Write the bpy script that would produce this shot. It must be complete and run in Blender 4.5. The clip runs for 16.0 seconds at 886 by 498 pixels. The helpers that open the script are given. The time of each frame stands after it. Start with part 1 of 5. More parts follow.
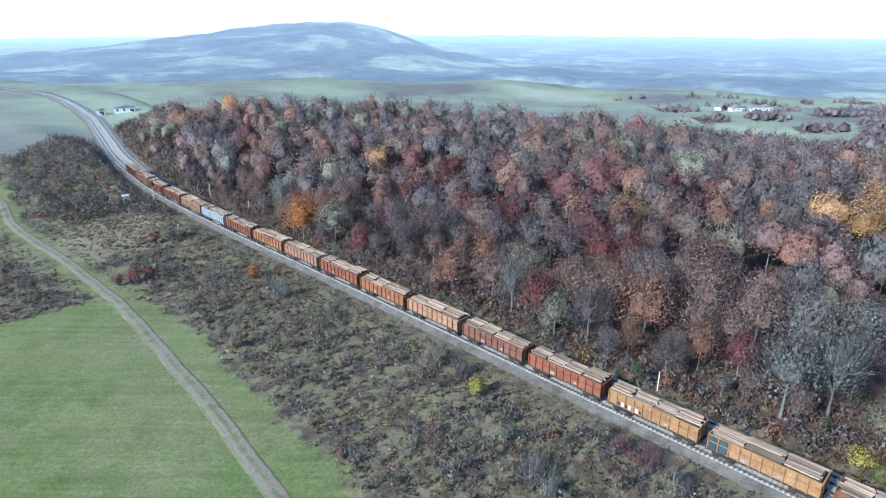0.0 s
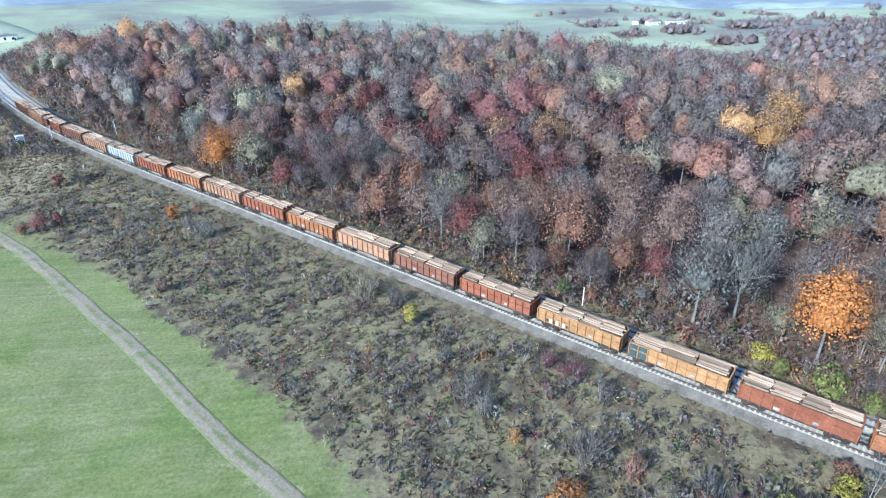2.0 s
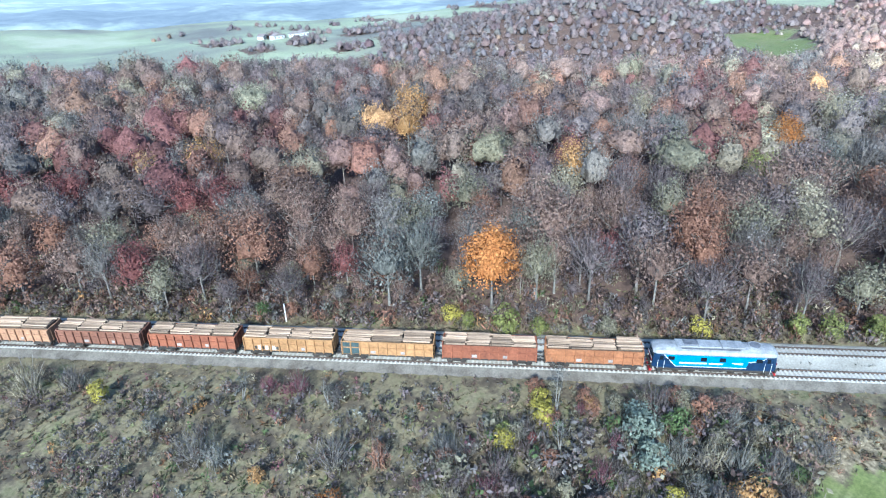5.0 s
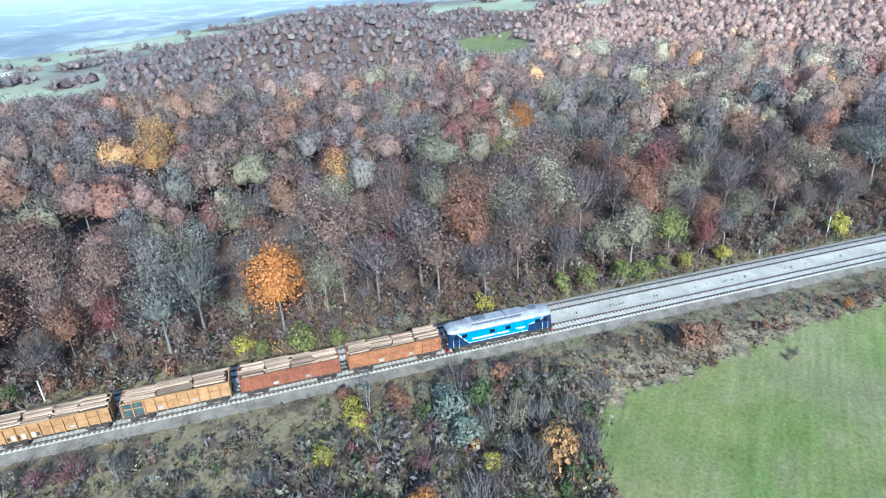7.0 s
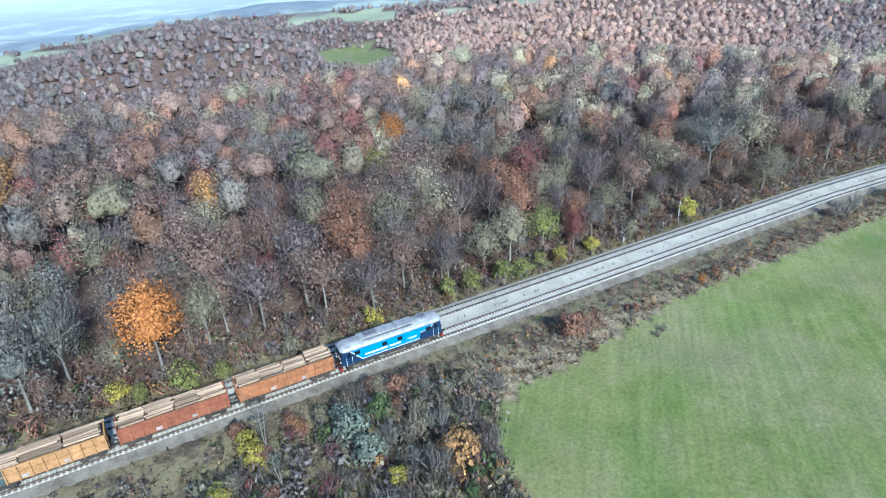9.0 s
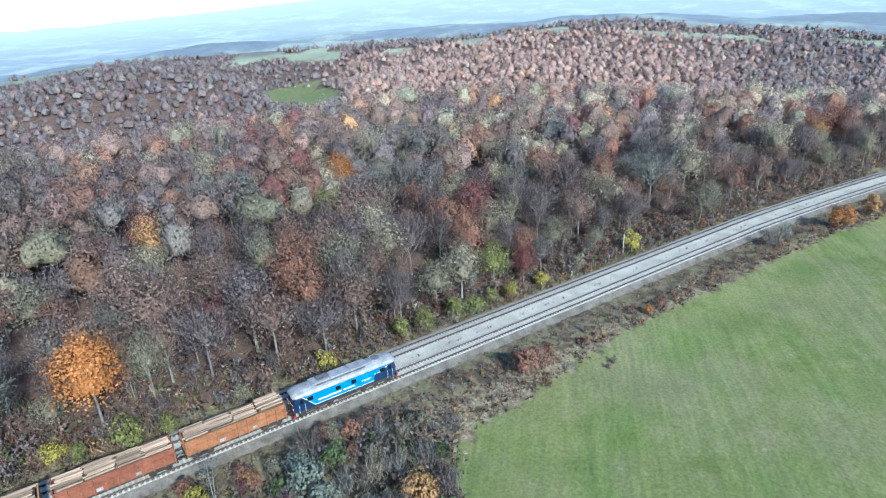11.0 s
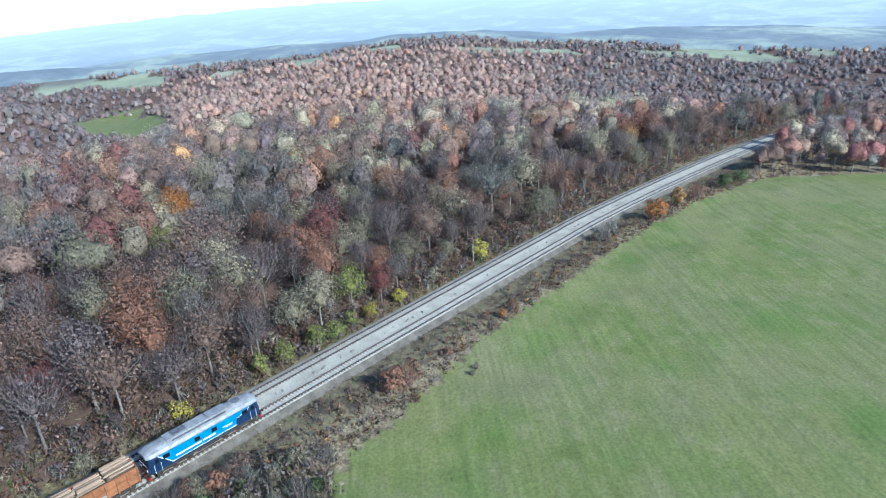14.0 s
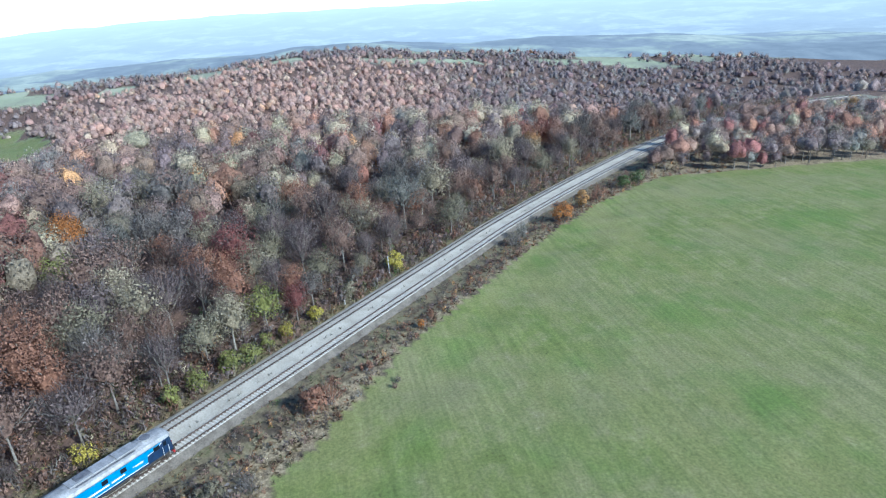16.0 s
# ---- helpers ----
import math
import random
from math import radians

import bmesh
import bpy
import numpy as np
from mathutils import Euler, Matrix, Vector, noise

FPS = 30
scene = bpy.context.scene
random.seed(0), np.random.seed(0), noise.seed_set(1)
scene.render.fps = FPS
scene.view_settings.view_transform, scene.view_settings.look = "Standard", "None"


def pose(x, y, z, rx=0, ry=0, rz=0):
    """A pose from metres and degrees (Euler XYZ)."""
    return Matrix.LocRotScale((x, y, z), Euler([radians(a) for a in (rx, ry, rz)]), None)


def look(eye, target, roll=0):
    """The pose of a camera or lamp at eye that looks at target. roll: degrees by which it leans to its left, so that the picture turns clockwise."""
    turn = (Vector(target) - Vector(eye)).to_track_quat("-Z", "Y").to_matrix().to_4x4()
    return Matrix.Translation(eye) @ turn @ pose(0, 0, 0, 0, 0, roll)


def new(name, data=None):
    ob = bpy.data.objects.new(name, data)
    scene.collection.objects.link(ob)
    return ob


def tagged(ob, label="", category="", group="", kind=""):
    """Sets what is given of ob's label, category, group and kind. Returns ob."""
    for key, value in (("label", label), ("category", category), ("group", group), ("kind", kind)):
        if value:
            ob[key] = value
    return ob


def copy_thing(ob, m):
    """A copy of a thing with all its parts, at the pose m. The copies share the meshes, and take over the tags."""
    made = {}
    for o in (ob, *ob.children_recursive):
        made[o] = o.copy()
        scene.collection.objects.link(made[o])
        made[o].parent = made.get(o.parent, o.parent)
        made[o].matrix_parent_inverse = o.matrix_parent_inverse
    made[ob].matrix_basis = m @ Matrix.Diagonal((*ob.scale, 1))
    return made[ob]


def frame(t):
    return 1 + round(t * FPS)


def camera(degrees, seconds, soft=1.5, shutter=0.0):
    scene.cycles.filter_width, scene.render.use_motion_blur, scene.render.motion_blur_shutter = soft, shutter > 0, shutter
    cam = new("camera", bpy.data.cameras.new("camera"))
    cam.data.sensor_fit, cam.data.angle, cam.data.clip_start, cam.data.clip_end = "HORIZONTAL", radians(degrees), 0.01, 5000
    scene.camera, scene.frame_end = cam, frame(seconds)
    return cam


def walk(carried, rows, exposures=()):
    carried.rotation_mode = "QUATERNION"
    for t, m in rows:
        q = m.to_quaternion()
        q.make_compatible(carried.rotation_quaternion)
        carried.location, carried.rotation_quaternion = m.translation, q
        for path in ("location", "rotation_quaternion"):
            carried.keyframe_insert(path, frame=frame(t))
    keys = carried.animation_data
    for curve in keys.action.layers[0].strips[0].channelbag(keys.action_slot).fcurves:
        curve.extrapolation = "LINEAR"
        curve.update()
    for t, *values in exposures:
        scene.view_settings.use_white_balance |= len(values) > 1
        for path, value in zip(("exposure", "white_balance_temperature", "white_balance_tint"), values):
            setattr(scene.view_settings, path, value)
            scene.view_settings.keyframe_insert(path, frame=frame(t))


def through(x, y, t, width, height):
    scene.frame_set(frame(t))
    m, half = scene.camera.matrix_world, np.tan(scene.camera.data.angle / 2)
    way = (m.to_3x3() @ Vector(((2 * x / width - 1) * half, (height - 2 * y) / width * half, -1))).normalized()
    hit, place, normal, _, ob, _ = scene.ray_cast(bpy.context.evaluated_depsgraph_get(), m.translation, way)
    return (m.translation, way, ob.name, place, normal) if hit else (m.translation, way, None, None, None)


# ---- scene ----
cam = camera(71.3, 16.0, soft=1.2)
PATH = [
    (0.0, pose(0.00, -0.00, 51.99, 69.52, -0.01, -0.08)),
    (0.5, pose(0.04, 0.09, 52.03, 66.86, 0.07, -0.49)),
    (1.0, pose(0.09, 0.17, 52.14, 63.74, 0.05, -2.40)),
    (1.5, pose(0.12, 0.23, 52.33, 62.49, 0.21, -4.45)),
    (2.0, pose(0.13, 0.29, 52.58, 62.56, 0.23, -7.32)),
    (2.5, pose(0.09, 0.35, 52.85, 62.52, 0.21, -12.08)),
    (3.0, pose(0.03, 0.41, 53.09, 62.54, 0.26, -17.48)),
    (3.5, pose(-0.03, 0.44, 53.21, 62.64, 0.27, -22.91)),
    (4.0, pose(-0.07, 0.42, 53.13, 62.86, 0.50, -28.28)),
    (6.5, pose(0.05, -0.03, 51.46, 64.20, 2.22, -56.99)),
    (7.0, pose(0.07, -0.03, 51.37, 64.23, 2.45, -62.32)),
    (7.5, pose(0.09, 0.01, 51.44, 64.15, 2.64, -66.88)),
    (8.0, pose(0.10, 0.07, 51.58, 64.05, 2.68, -70.41)),
    (8.5, pose(0.10, 0.12, 51.75, 63.96, 2.63, -73.02)),
    (11.0, pose(0.12, 0.22, 52.63, 67.49, 2.41, -79.34)),
    (11.5, pose(0.10, 0.22, 52.78, 68.31, 2.54, -81.94)),
    (12.0, pose(0.07, 0.22, 52.92, 68.59, 2.56, -84.13)),
    (12.5, pose(0.04, 0.21, 53.05, 68.51, 2.62, -86.67)),
    (13.0, pose(0.02, 0.20, 53.17, 68.45, 2.65, -89.36)),
    (13.5, pose(0.01, 0.17, 53.30, 68.38, 2.75, -91.77)),
    (14.0, pose(0.01, 0.14, 53.43, 68.36, 2.86, -94.04)),
    (14.5, pose(-0.01, 0.12, 53.54, 68.40, 2.90, -96.29)),
    (15.0, pose(-0.03, 0.08, 53.65, 68.52, 3.04, -98.90)),
    (15.5, pose(-0.05, 0.05, 53.74, 68.65, 3.16, -101.41)),
    (16.0, pose(-0.09, 0.02, 53.81, 68.82, 3.16, -102.59)),
]
walk(cam, PATH, [(0.0, 1.0, 4900, 4), (1.0, 1.22, 4900, 4), (4.0, 1.52, 4900, 0), (8.5, 1.3, 5000, -1), (16.0, 1.0, 5050, 1)])

# ---- world, sun ----
SUN_AZ, SUN_EL = radians(229.0), radians(32.0)   # compass from +y, clockwise
world = bpy.data.worlds.new("sky")
scene.world = world
world.use_nodes = True
wn = world.node_tree
sky = wn.nodes.new("ShaderNodeTexSky")
sky.sky_type, sky.sun_disc = "NISHITA", False
sky.sun_elevation, sky.sun_rotation = SUN_EL, SUN_AZ
sky.air_density, sky.dust_density, sky.ozone_density, sky.altitude = 1.0, 0.8, 1.6, 2500
wn.links.new(sky.outputs[0], wn.nodes["Background"].inputs[0])
wn.nodes["Background"].inputs[1].default_value = 0.12
sun_data = bpy.data.lights.new("sun", "SUN")
sun_data.energy, sun_data.angle, sun_data.color = 3.8, radians(4.5), (1.0, 0.92, 0.82)
sun = new("sun", sun_data)
sun_from = Vector((math.sin(SUN_AZ) * math.cos(SUN_EL), math.cos(SUN_AZ) * math.cos(SUN_EL), math.sin(SUN_EL)))
sun.matrix_world = look(sun_from * 500, (0, 0, 0))


# ---- materials ----
def material(name, roughness=0.8, metallic=0.0):
    m = bpy.data.materials.new(name)
    m.use_nodes = True
    b = m.node_tree.nodes["Principled BSDF"]
    b.inputs["Roughness"].default_value = roughness
    b.inputs["Metallic"].default_value = metallic
    b.inputs["Specular IOR Level"].default_value = 0.25
    return m, m.node_tree, b


def add(nt, kind, **values):
    n = nt.nodes.new(kind)
    for k, v in values.items():
        n.inputs[k].default_value = v
    return n


def ramp(nt, source, stops):
    r = nt.nodes.new("ShaderNodeValToRGB")
    e = r.color_ramp.elements
    while len(e) < len(stops):
        e.new(0.5)
    for el, (p, c) in zip(e, stops):
        el.position, el.color = p, (*c, 1) if len(c) == 3 else c
    nt.links.new(source, r.inputs[0])
    return r.outputs[0]


def noise_tex(nt, coord, scale, detail=4.0, rough=0.6, distortion=0.0):
    n = add(nt, "ShaderNodeTexNoise", Scale=scale, Detail=detail, Roughness=rough, Distortion=distortion)
    nt.links.new(coord, n.inputs["Vector"])
    return n.outputs["Fac"]


def mixed(nt, fac, a, b, blend="MIX"):
    m = nt.nodes.new("ShaderNodeMix")
    m.data_type, m.blend_type = "RGBA", blend
    for i, v in ((0, fac), (6, a), (7, b)):
        if isinstance(v, (int, float)):
            m.inputs[i].default_value = v
        elif isinstance(v, tuple):
            m.inputs[i].default_value = (*v, 1)
        else:
            nt.links.new(v, m.inputs[i])
    return m.outputs[2]


def maths(nt, op, a, b=0.0, clamp=False):
    m = nt.nodes.new("ShaderNodeMath")
    m.operation, m.use_clamp = op, clamp
    for i, v in enumerate((a, b)):
        if isinstance(v, (int, float)):
            m.inputs[i].default_value = v
        else:
            nt.links.new(v, m.inputs[i])
    return m.outputs[0]


def bump(nt, b, height, strength, distance):
    n = add(nt, "ShaderNodeBump", Strength=strength, Distance=distance)
    nt.links.new(height, n.inputs["Height"])
    nt.links.new(n.outputs[0], b.inputs["Normal"])


def surface(name, dark, light, scale=3.0, roughness=0.75, metallic=0.0, fine=6.0, relief=0.3, vary=0.25, coords="Object"):
    """A worn surface: broad stains, fine grain, relief, and some change from thing to thing."""
    m, nt, b = material(name, roughness, metallic)
    co = nt.nodes.new("ShaderNodeTexCoord").outputs[coords]
    broad = noise_tex(nt, co, scale, 5.0)
    grain = noise_tex(nt, co, scale * fine, 3.0)
    mid = tuple((p + q) / 2 for p, q in zip(dark, light))
    col = ramp(nt, broad, [(0.3, dark), (0.5, mid), (0.72, light)])
    col = mixed(nt, 0.55, col, ramp(nt, grain, [(0.3, (0.55, 0.55, 0.55)), (0.7, (1.25, 1.25, 1.25))]), "MULTIPLY")
    info = nt.nodes.new("ShaderNodeObjectInfo")
    fac = maths(nt, "ADD", maths(nt, "MULTIPLY", info.outputs["Random"], 2 * vary), 1 - vary)
    grey = nt.nodes.new("ShaderNodeCombineColor")
    for i in range(3):
        nt.links.new(fac, grey.inputs[i])
    col = mixed(nt, 1.0, col, grey.outputs[0], "MULTIPLY")
    nt.links.new(col, b.inputs["Base Color"])
    bump(nt, b, grain, relief, 0.05)
    return m


def foliage(name, dark, light, through=0.32, vary=0.22):
    """Leaves and twigs: each island takes its own tone; some light passes through."""
    m, nt, b = material(name, 0.85)
    geo = nt.nodes.new("ShaderNodeNewGeometry")
    grain = noise_tex(nt, nt.nodes.new("ShaderNodeTexCoord").outputs["Object"], 1.9, 4.0, 0.75)
    # the noise also paints shaded gaps between twigs into the colour
    grain = ramp(nt, grain, [(0.36, (0.42, 0.42, 0.42)), (0.5, (0.95, 0.95, 0.95)), (0.64, (1.5, 1.5, 1.5))])
    info = nt.nodes.new("ShaderNodeObjectInfo")
    col = ramp(nt, geo.outputs["Random Per Island"], [(0.0, dark), (1.0, light)])
    col = mixed(nt, 0.8, col, grain, "MULTIPLY")
    fac = maths(nt, "ADD", maths(nt, "MULTIPLY", info.outputs["Random"], 2 * vary), 1 - vary)
    grey = nt.nodes.new("ShaderNodeCombineColor")
    for i in range(3):
        nt.links.new(fac, grey.inputs[i])
    col = mixed(nt, 1.0, col, grey.outputs[0], "MULTIPLY")
    nt.links.new(col, b.inputs["Base Color"])
    tr = nt.nodes.new("ShaderNodeBsdfTranslucent")
    nt.links.new(col, tr.inputs[0])
    mx = nt.nodes.new("ShaderNodeMixShader")
    mx.inputs[0].default_value = through
    nt.links.new(b.outputs[0], mx.inputs[1])
    nt.links.new(tr.outputs[0], mx.inputs[2])
    nt.links.new(mx.outputs[0], nt.nodes["Material Output"].inputs[0])
    return m


def tinted_foliage(name, through=0.32):
    """The joined woods and scrub: each plant carries its own tone in the attribute "tint"."""
    m, nt, b = material(name, 0.85)
    at = nt.nodes.new("ShaderNodeAttribute")
    at.attribute_name = "tint"
    geo = nt.nodes.new("ShaderNodeNewGeometry")
    grain = noise_tex(nt, nt.nodes.new("ShaderNodeTexCoord").outputs["Object"], 1.9, 4.0, 0.75)
    # dark noise here is painted shade in the gaps of the crowns
    grain = ramp(nt, grain, [(0.36, (0.42, 0.42, 0.42)), (0.5, (0.95, 0.95, 0.95)), (0.64, (1.5, 1.5, 1.5))])
    vary = ramp(nt, geo.outputs["Random Per Island"], [(0.0, (0.72, 0.72, 0.72)), (1.0, (1.28, 1.28, 1.28))])
    col = mixed(nt, 1.0, at.outputs["Color"], vary, "MULTIPLY")
    col = mixed(nt, 0.8, col, grain, "MULTIPLY")
    nt.links.new(col, b.inputs["Base Color"])
    tr = nt.nodes.new("ShaderNodeBsdfTranslucent")
    nt.links.new(col, tr.inputs[0])
    mx = nt.nodes.new("ShaderNodeMixShader")
    mx.inputs[0].default_value = through
    nt.links.new(b.outputs[0], mx.inputs[1])
    nt.links.new(tr.outputs[0], mx.inputs[2])
    nt.links.new(mx.outputs[0], nt.nodes["Material Output"].inputs[0])
    return m


SPECIES = {   # (dark, light) of twigs or leaves
    "grey": ((0.120, 0.104, 0.090), (0.245, 0.215, 0.188)),
    "purple": ((0.108, 0.082, 0.076), (0.220, 0.172, 0.158)),
    "brown": ((0.140, 0.090, 0.068), (0.290, 0.196, 0.150)),
    "rust": ((0.170, 0.086, 0.054), (0.330, 0.178, 0.116)),
    "red": ((0.125, 0.048, 0.042), (0.245, 0.098, 0.084)),
    "olive": ((0.150, 0.132, 0.084), (0.290, 0.258, 0.172)),
    "silvergrey": ((0.140, 0.134, 0.112), (0.262, 0.250, 0.210)),
    "cream": ((0.215, 0.180, 0.115), (0.390, 0.335, 0.225)),
    "orange": ((0.300, 0.118, 0.034), (0.540, 0.240, 0.074)),
    "gold": ((0.300, 0.165, 0.062), (0.510, 0.300, 0.122)),
    "lime": ((0.135, 0.142, 0.040), (0.280, 0.280, 0.090)),
    "yellow": ((0.270, 0.225, 0.040), (0.500, 0.425, 0.090)),
    "silver": ((0.150, 0.172, 0.128), (0.285, 0.312, 0.240)),
    "green": ((0.060, 0.085, 0.030), (0.140, 0.180, 0.070)),
    "crimson": ((0.130, 0.055, 0.062), (0.260, 0.115, 0.125)),
}
MAT = {k: foliage("leaves_" + k, *v) for k, v in SPECIES.items()}
BARK = surface("bark", (0.10, 0.085, 0.07), (0.30, 0.27, 0.23), 1.5, 0.9)
PALE_BARK = surface("pale_bark", (0.16, 0.145, 0.12), (0.32, 0.295, 0.25), 1.5, 0.85)
WOODS = tinted_foliage("woods")
BALLAST = surface("ballast", (0.33, 0.30, 0.24), (0.52, 0.475, 0.39), 0.25, 0.95, fine=16, relief=1.0, vary=0.0)
RAIL = surface("rail_steel", (0.045, 0.030, 0.022), (0.11, 0.08, 0.06), 2.0, 0.55, 0.4)
DIRTY = surface("dusty_ballast", (0.095, 0.080, 0.062), (0.205, 0.180, 0.145), 0.6, 0.95, fine=8, relief=1.0, vary=0.0)
# rust stain and the rail's shadow together, as one dark colour
STAIN_SHADE = surface("stained_shaded_stone", (0.055, 0.044, 0.036), (0.15, 0.125, 0.105), 0.8, 0.95, fine=14, vary=0.0)
SLEEPER = surface("sleeper_concrete", (0.34, 0.315, 0.27), (0.56, 0.52, 0.46), 1.0, 0.9)


# ---- track line ----
def smooth_line(points, step):
    """A Catmull-Rom line through the points, cut into even steps."""
    p = np.array(points, float)
    p = np.vstack([2 * p[0] - p[1], p, 2 * p[-1] - p[-2]])
    out = []
    for i in range(1, len(p) - 2):
        t = np.linspace(0, 1, 60, endpoint=False)[:, None]
        a, b, c, d = p[i - 1:i + 3]
        out.append(0.5 * (2 * b + (c - a) * t + (2 * a - 5 * b + 4 * c - d) * t ** 2 + (3 * b - a - 3 * c + d) * t ** 3))
    q = np.vstack(out + [p[-2:-1]])
    s = np.r_[0, np.cumsum(np.linalg.norm(np.diff(q, axis=0), axis=1))]
    u = np.arange(0, s[-1], step)
    return np.stack([np.interp(u, s, q[:, k]) for k in range(q.shape[1])], 1)


NEAR_EDGE = [(-700, 640), (-560, 600), (-420, 540), (-316, 478), (-270, 437), (-207, 357), (-165, 293), (-132, 242), (-98, 197), (-64, 160), (-20, 116.5),
             (35, 61.5), (90, 6.5), (130, -33.5), (150, -54), (182, -91), (217, -136), (247, -186), (268, -245), (272, -285)]
EDGE = smooth_line(NEAR_EDGE, 2.0)
TANG = np.gradient(EDGE, axis=0)
TANG /= np.linalg.norm(TANG, axis=1)[:, None]
NORM = np.stack([-TANG[:, 1], TANG[:, 0]], 1)        # towards the wood
ARC = 2.0 * np.arange(len(EDGE))
TRACK_1, TRACK_2, BED = 2.25, 7.5, 9.9


def from_track(x, y):
    """Distance from the bed's field-side edge, positive towards the wood, and the arc length there."""
    x, y = np.asarray(x, float).ravel(), np.asarray(y, float).ravel()
    d, s = np.empty(len(x)), np.empty(len(x))
    for i in range(0, len(x), 4000):
        dx, dy = x[i:i + 4000, None] - EDGE[None, :, 0], y[i:i + 4000, None] - EDGE[None, :, 1]
        k = np.argmin(dx * dx + dy * dy, 1)
        r = np.arange(len(k))
        d[i:i + 4000] = dx[r, k] * NORM[k, 0] + dy[r, k] * NORM[k, 1]
        far = np.sqrt(dx[r, k] ** 2 + dy[r, k] ** 2)
        d[i:i + 4000] = np.where(far > np.abs(d[i:i + 4000]) + 3, np.sign(d[i:i + 4000]) * far, d[i:i + 4000])
        s[i:i + 4000] = ARC[k]
    return d, s


def wave(x, y, size, seed):
    """Cheap smooth noise in -1..1."""
    r = np.random.RandomState(seed)
    z = np.zeros_like(x, float)
    for k in range(5):
        a, ph, f = r.uniform(0, 6.28), r.uniform(0, 6.28), r.uniform(0.6, 1.7) / size
        z = z + np.sin((x * np.cos(a) + y * np.sin(a)) * f * 6.28 + ph)
    return z / 3.2


def step01(v, a, b):
    u = np.clip((v - a) / (b - a), 0, 1)
    return u * u * (3 - 2 * u)


HILLS = [  # x, y, height, half-width along, half-width across, turn in degrees
    (-95, 320, 12, 75, 62, 0), (480, 360, 46, 85, 115, 40), (330, 580, 10, 150, 110, 0), (610, 273, -20, 130, 44, 24), (860, -50, 34, 250, 170, 0), (480, -300, -10, 160, 140, 0), (850, 560, 24, 230, 240, 0),
    (-225, 1850, 68, 180, 300, 0), (-480, 1850, 41, 220, 330, 0), (-760, 1850, 36, 260, 330, 0), (-420, 850, 14, 350, 260, 0),
    (1350, -200, 30, 330, 620, 0), (1600, 500, 26, 400, 260, 20), (1000, -700, 12, 400, 400, 0)]


def height(x, y, dist=None):
    x, y = np.asarray(x, float), np.asarray(y, float)
    d = from_track(x, y)[0].reshape(x.shape) if dist is None else dist
    z = -0.9 + 0.0 * x
    side = np.maximum(d - 10, 0)
    z = z + 1.0 * step01(side, 4, 60) - 51 * step01(np.maximum(side - 150, np.hypot(x, y) - 268), 0, 165) * step01(side, 20, 90) - 31 * step01(side, 800, 1700) - 15 * step01(side, 1600, 4000)
    field = np.maximum(-d, 0)
    z = z - 0.8 * step01(field, 1, 18) - 40 * step01(field, 250, 1500)
    for hx, hy, h, a, b, turn in HILLS:
        c, s = math.cos(radians(turn)), math.sin(radians(turn))
        u, v = (x - hx) * c + (y - hy) * s, -(x - hx) * s + (y - hy) * c
        z = z + h * np.exp(-0.5 * ((u / a) ** 2 + (v / b) ** 2))
    off = np.maximum(np.abs(d - 4.9) - 5.2, 0)
    r = np.hypot(x, y)
    rough = wave(x, y, 14, 3) * 0.16 + wave(x, y, 45, 4) * 0.35
    z = z + rough * step01(off, 0.5, 14) * np.where(d < 0, np.where(d > -30, 1, 0.5), 1)
    z = z + wave(x, y, 420, 5) * 7 * step01(r, 350, 1200)
    # the formation lies level across the bed
    reach = 7 + np.maximum(r - 280, 0) * 0.35
    return np.where(off < reach, -0.9 + (z + 0.9) * step01(off / reach, 0.07, 1.0), z)


def inside(x, y, poly):
    x, y = np.asarray(x, float), np.asarray(y, float)
    hit = np.zeros(x.shape, bool)
    for (ax, ay), (bx, by) in zip(poly, poly[1:] + poly[:1]):
        cross = (ay > y) != (by > y)
        hit ^= cross & (x < (bx - ax) * (y - ay) / (by - ay + 1e-12) + ax)
    return hit


FIELD_A = [(-5, 52), (-8, 57), (-16.5, 67), (-28.5, 80.5), (-47, 102), (-60, 113), (-70, 112), (-83, 103), (-140, 60), (-400, -60), (-300, -300), (0, -60), (10, 20)]
FIELD_B = [(44, 2), (50, 8), (57, 11.5), (63, 12.8), (75, 3.0), (92, -9.5), (113, -29.5), (140, -57.5), (157, -77), (172, -101), (178, -110), (176, -127), (173, -160), (165, -220),
           (100, -320), (-60, -300), (-20, -60), (20, -10)]
FIELD_C = [(-146, 199), (-136, 190), (-133, 176), (-150, 165), (-230, 190), (-230, 260)]
PATH_LINE = smooth_line([(8, 22), (-6, 43), (-19.7, 58.7), (-33, 75.9), (-45.5, 90.1), (-60, 106.8), (-67, 114.5), (-79.3, 126.3), (-92.6, 138.4), (-104.2, 148.4), (-113, 156.4), (-121, 164.7), (-132, 178.3), (-145, 192), (-172, 222), (-215, 270)], 1.0)


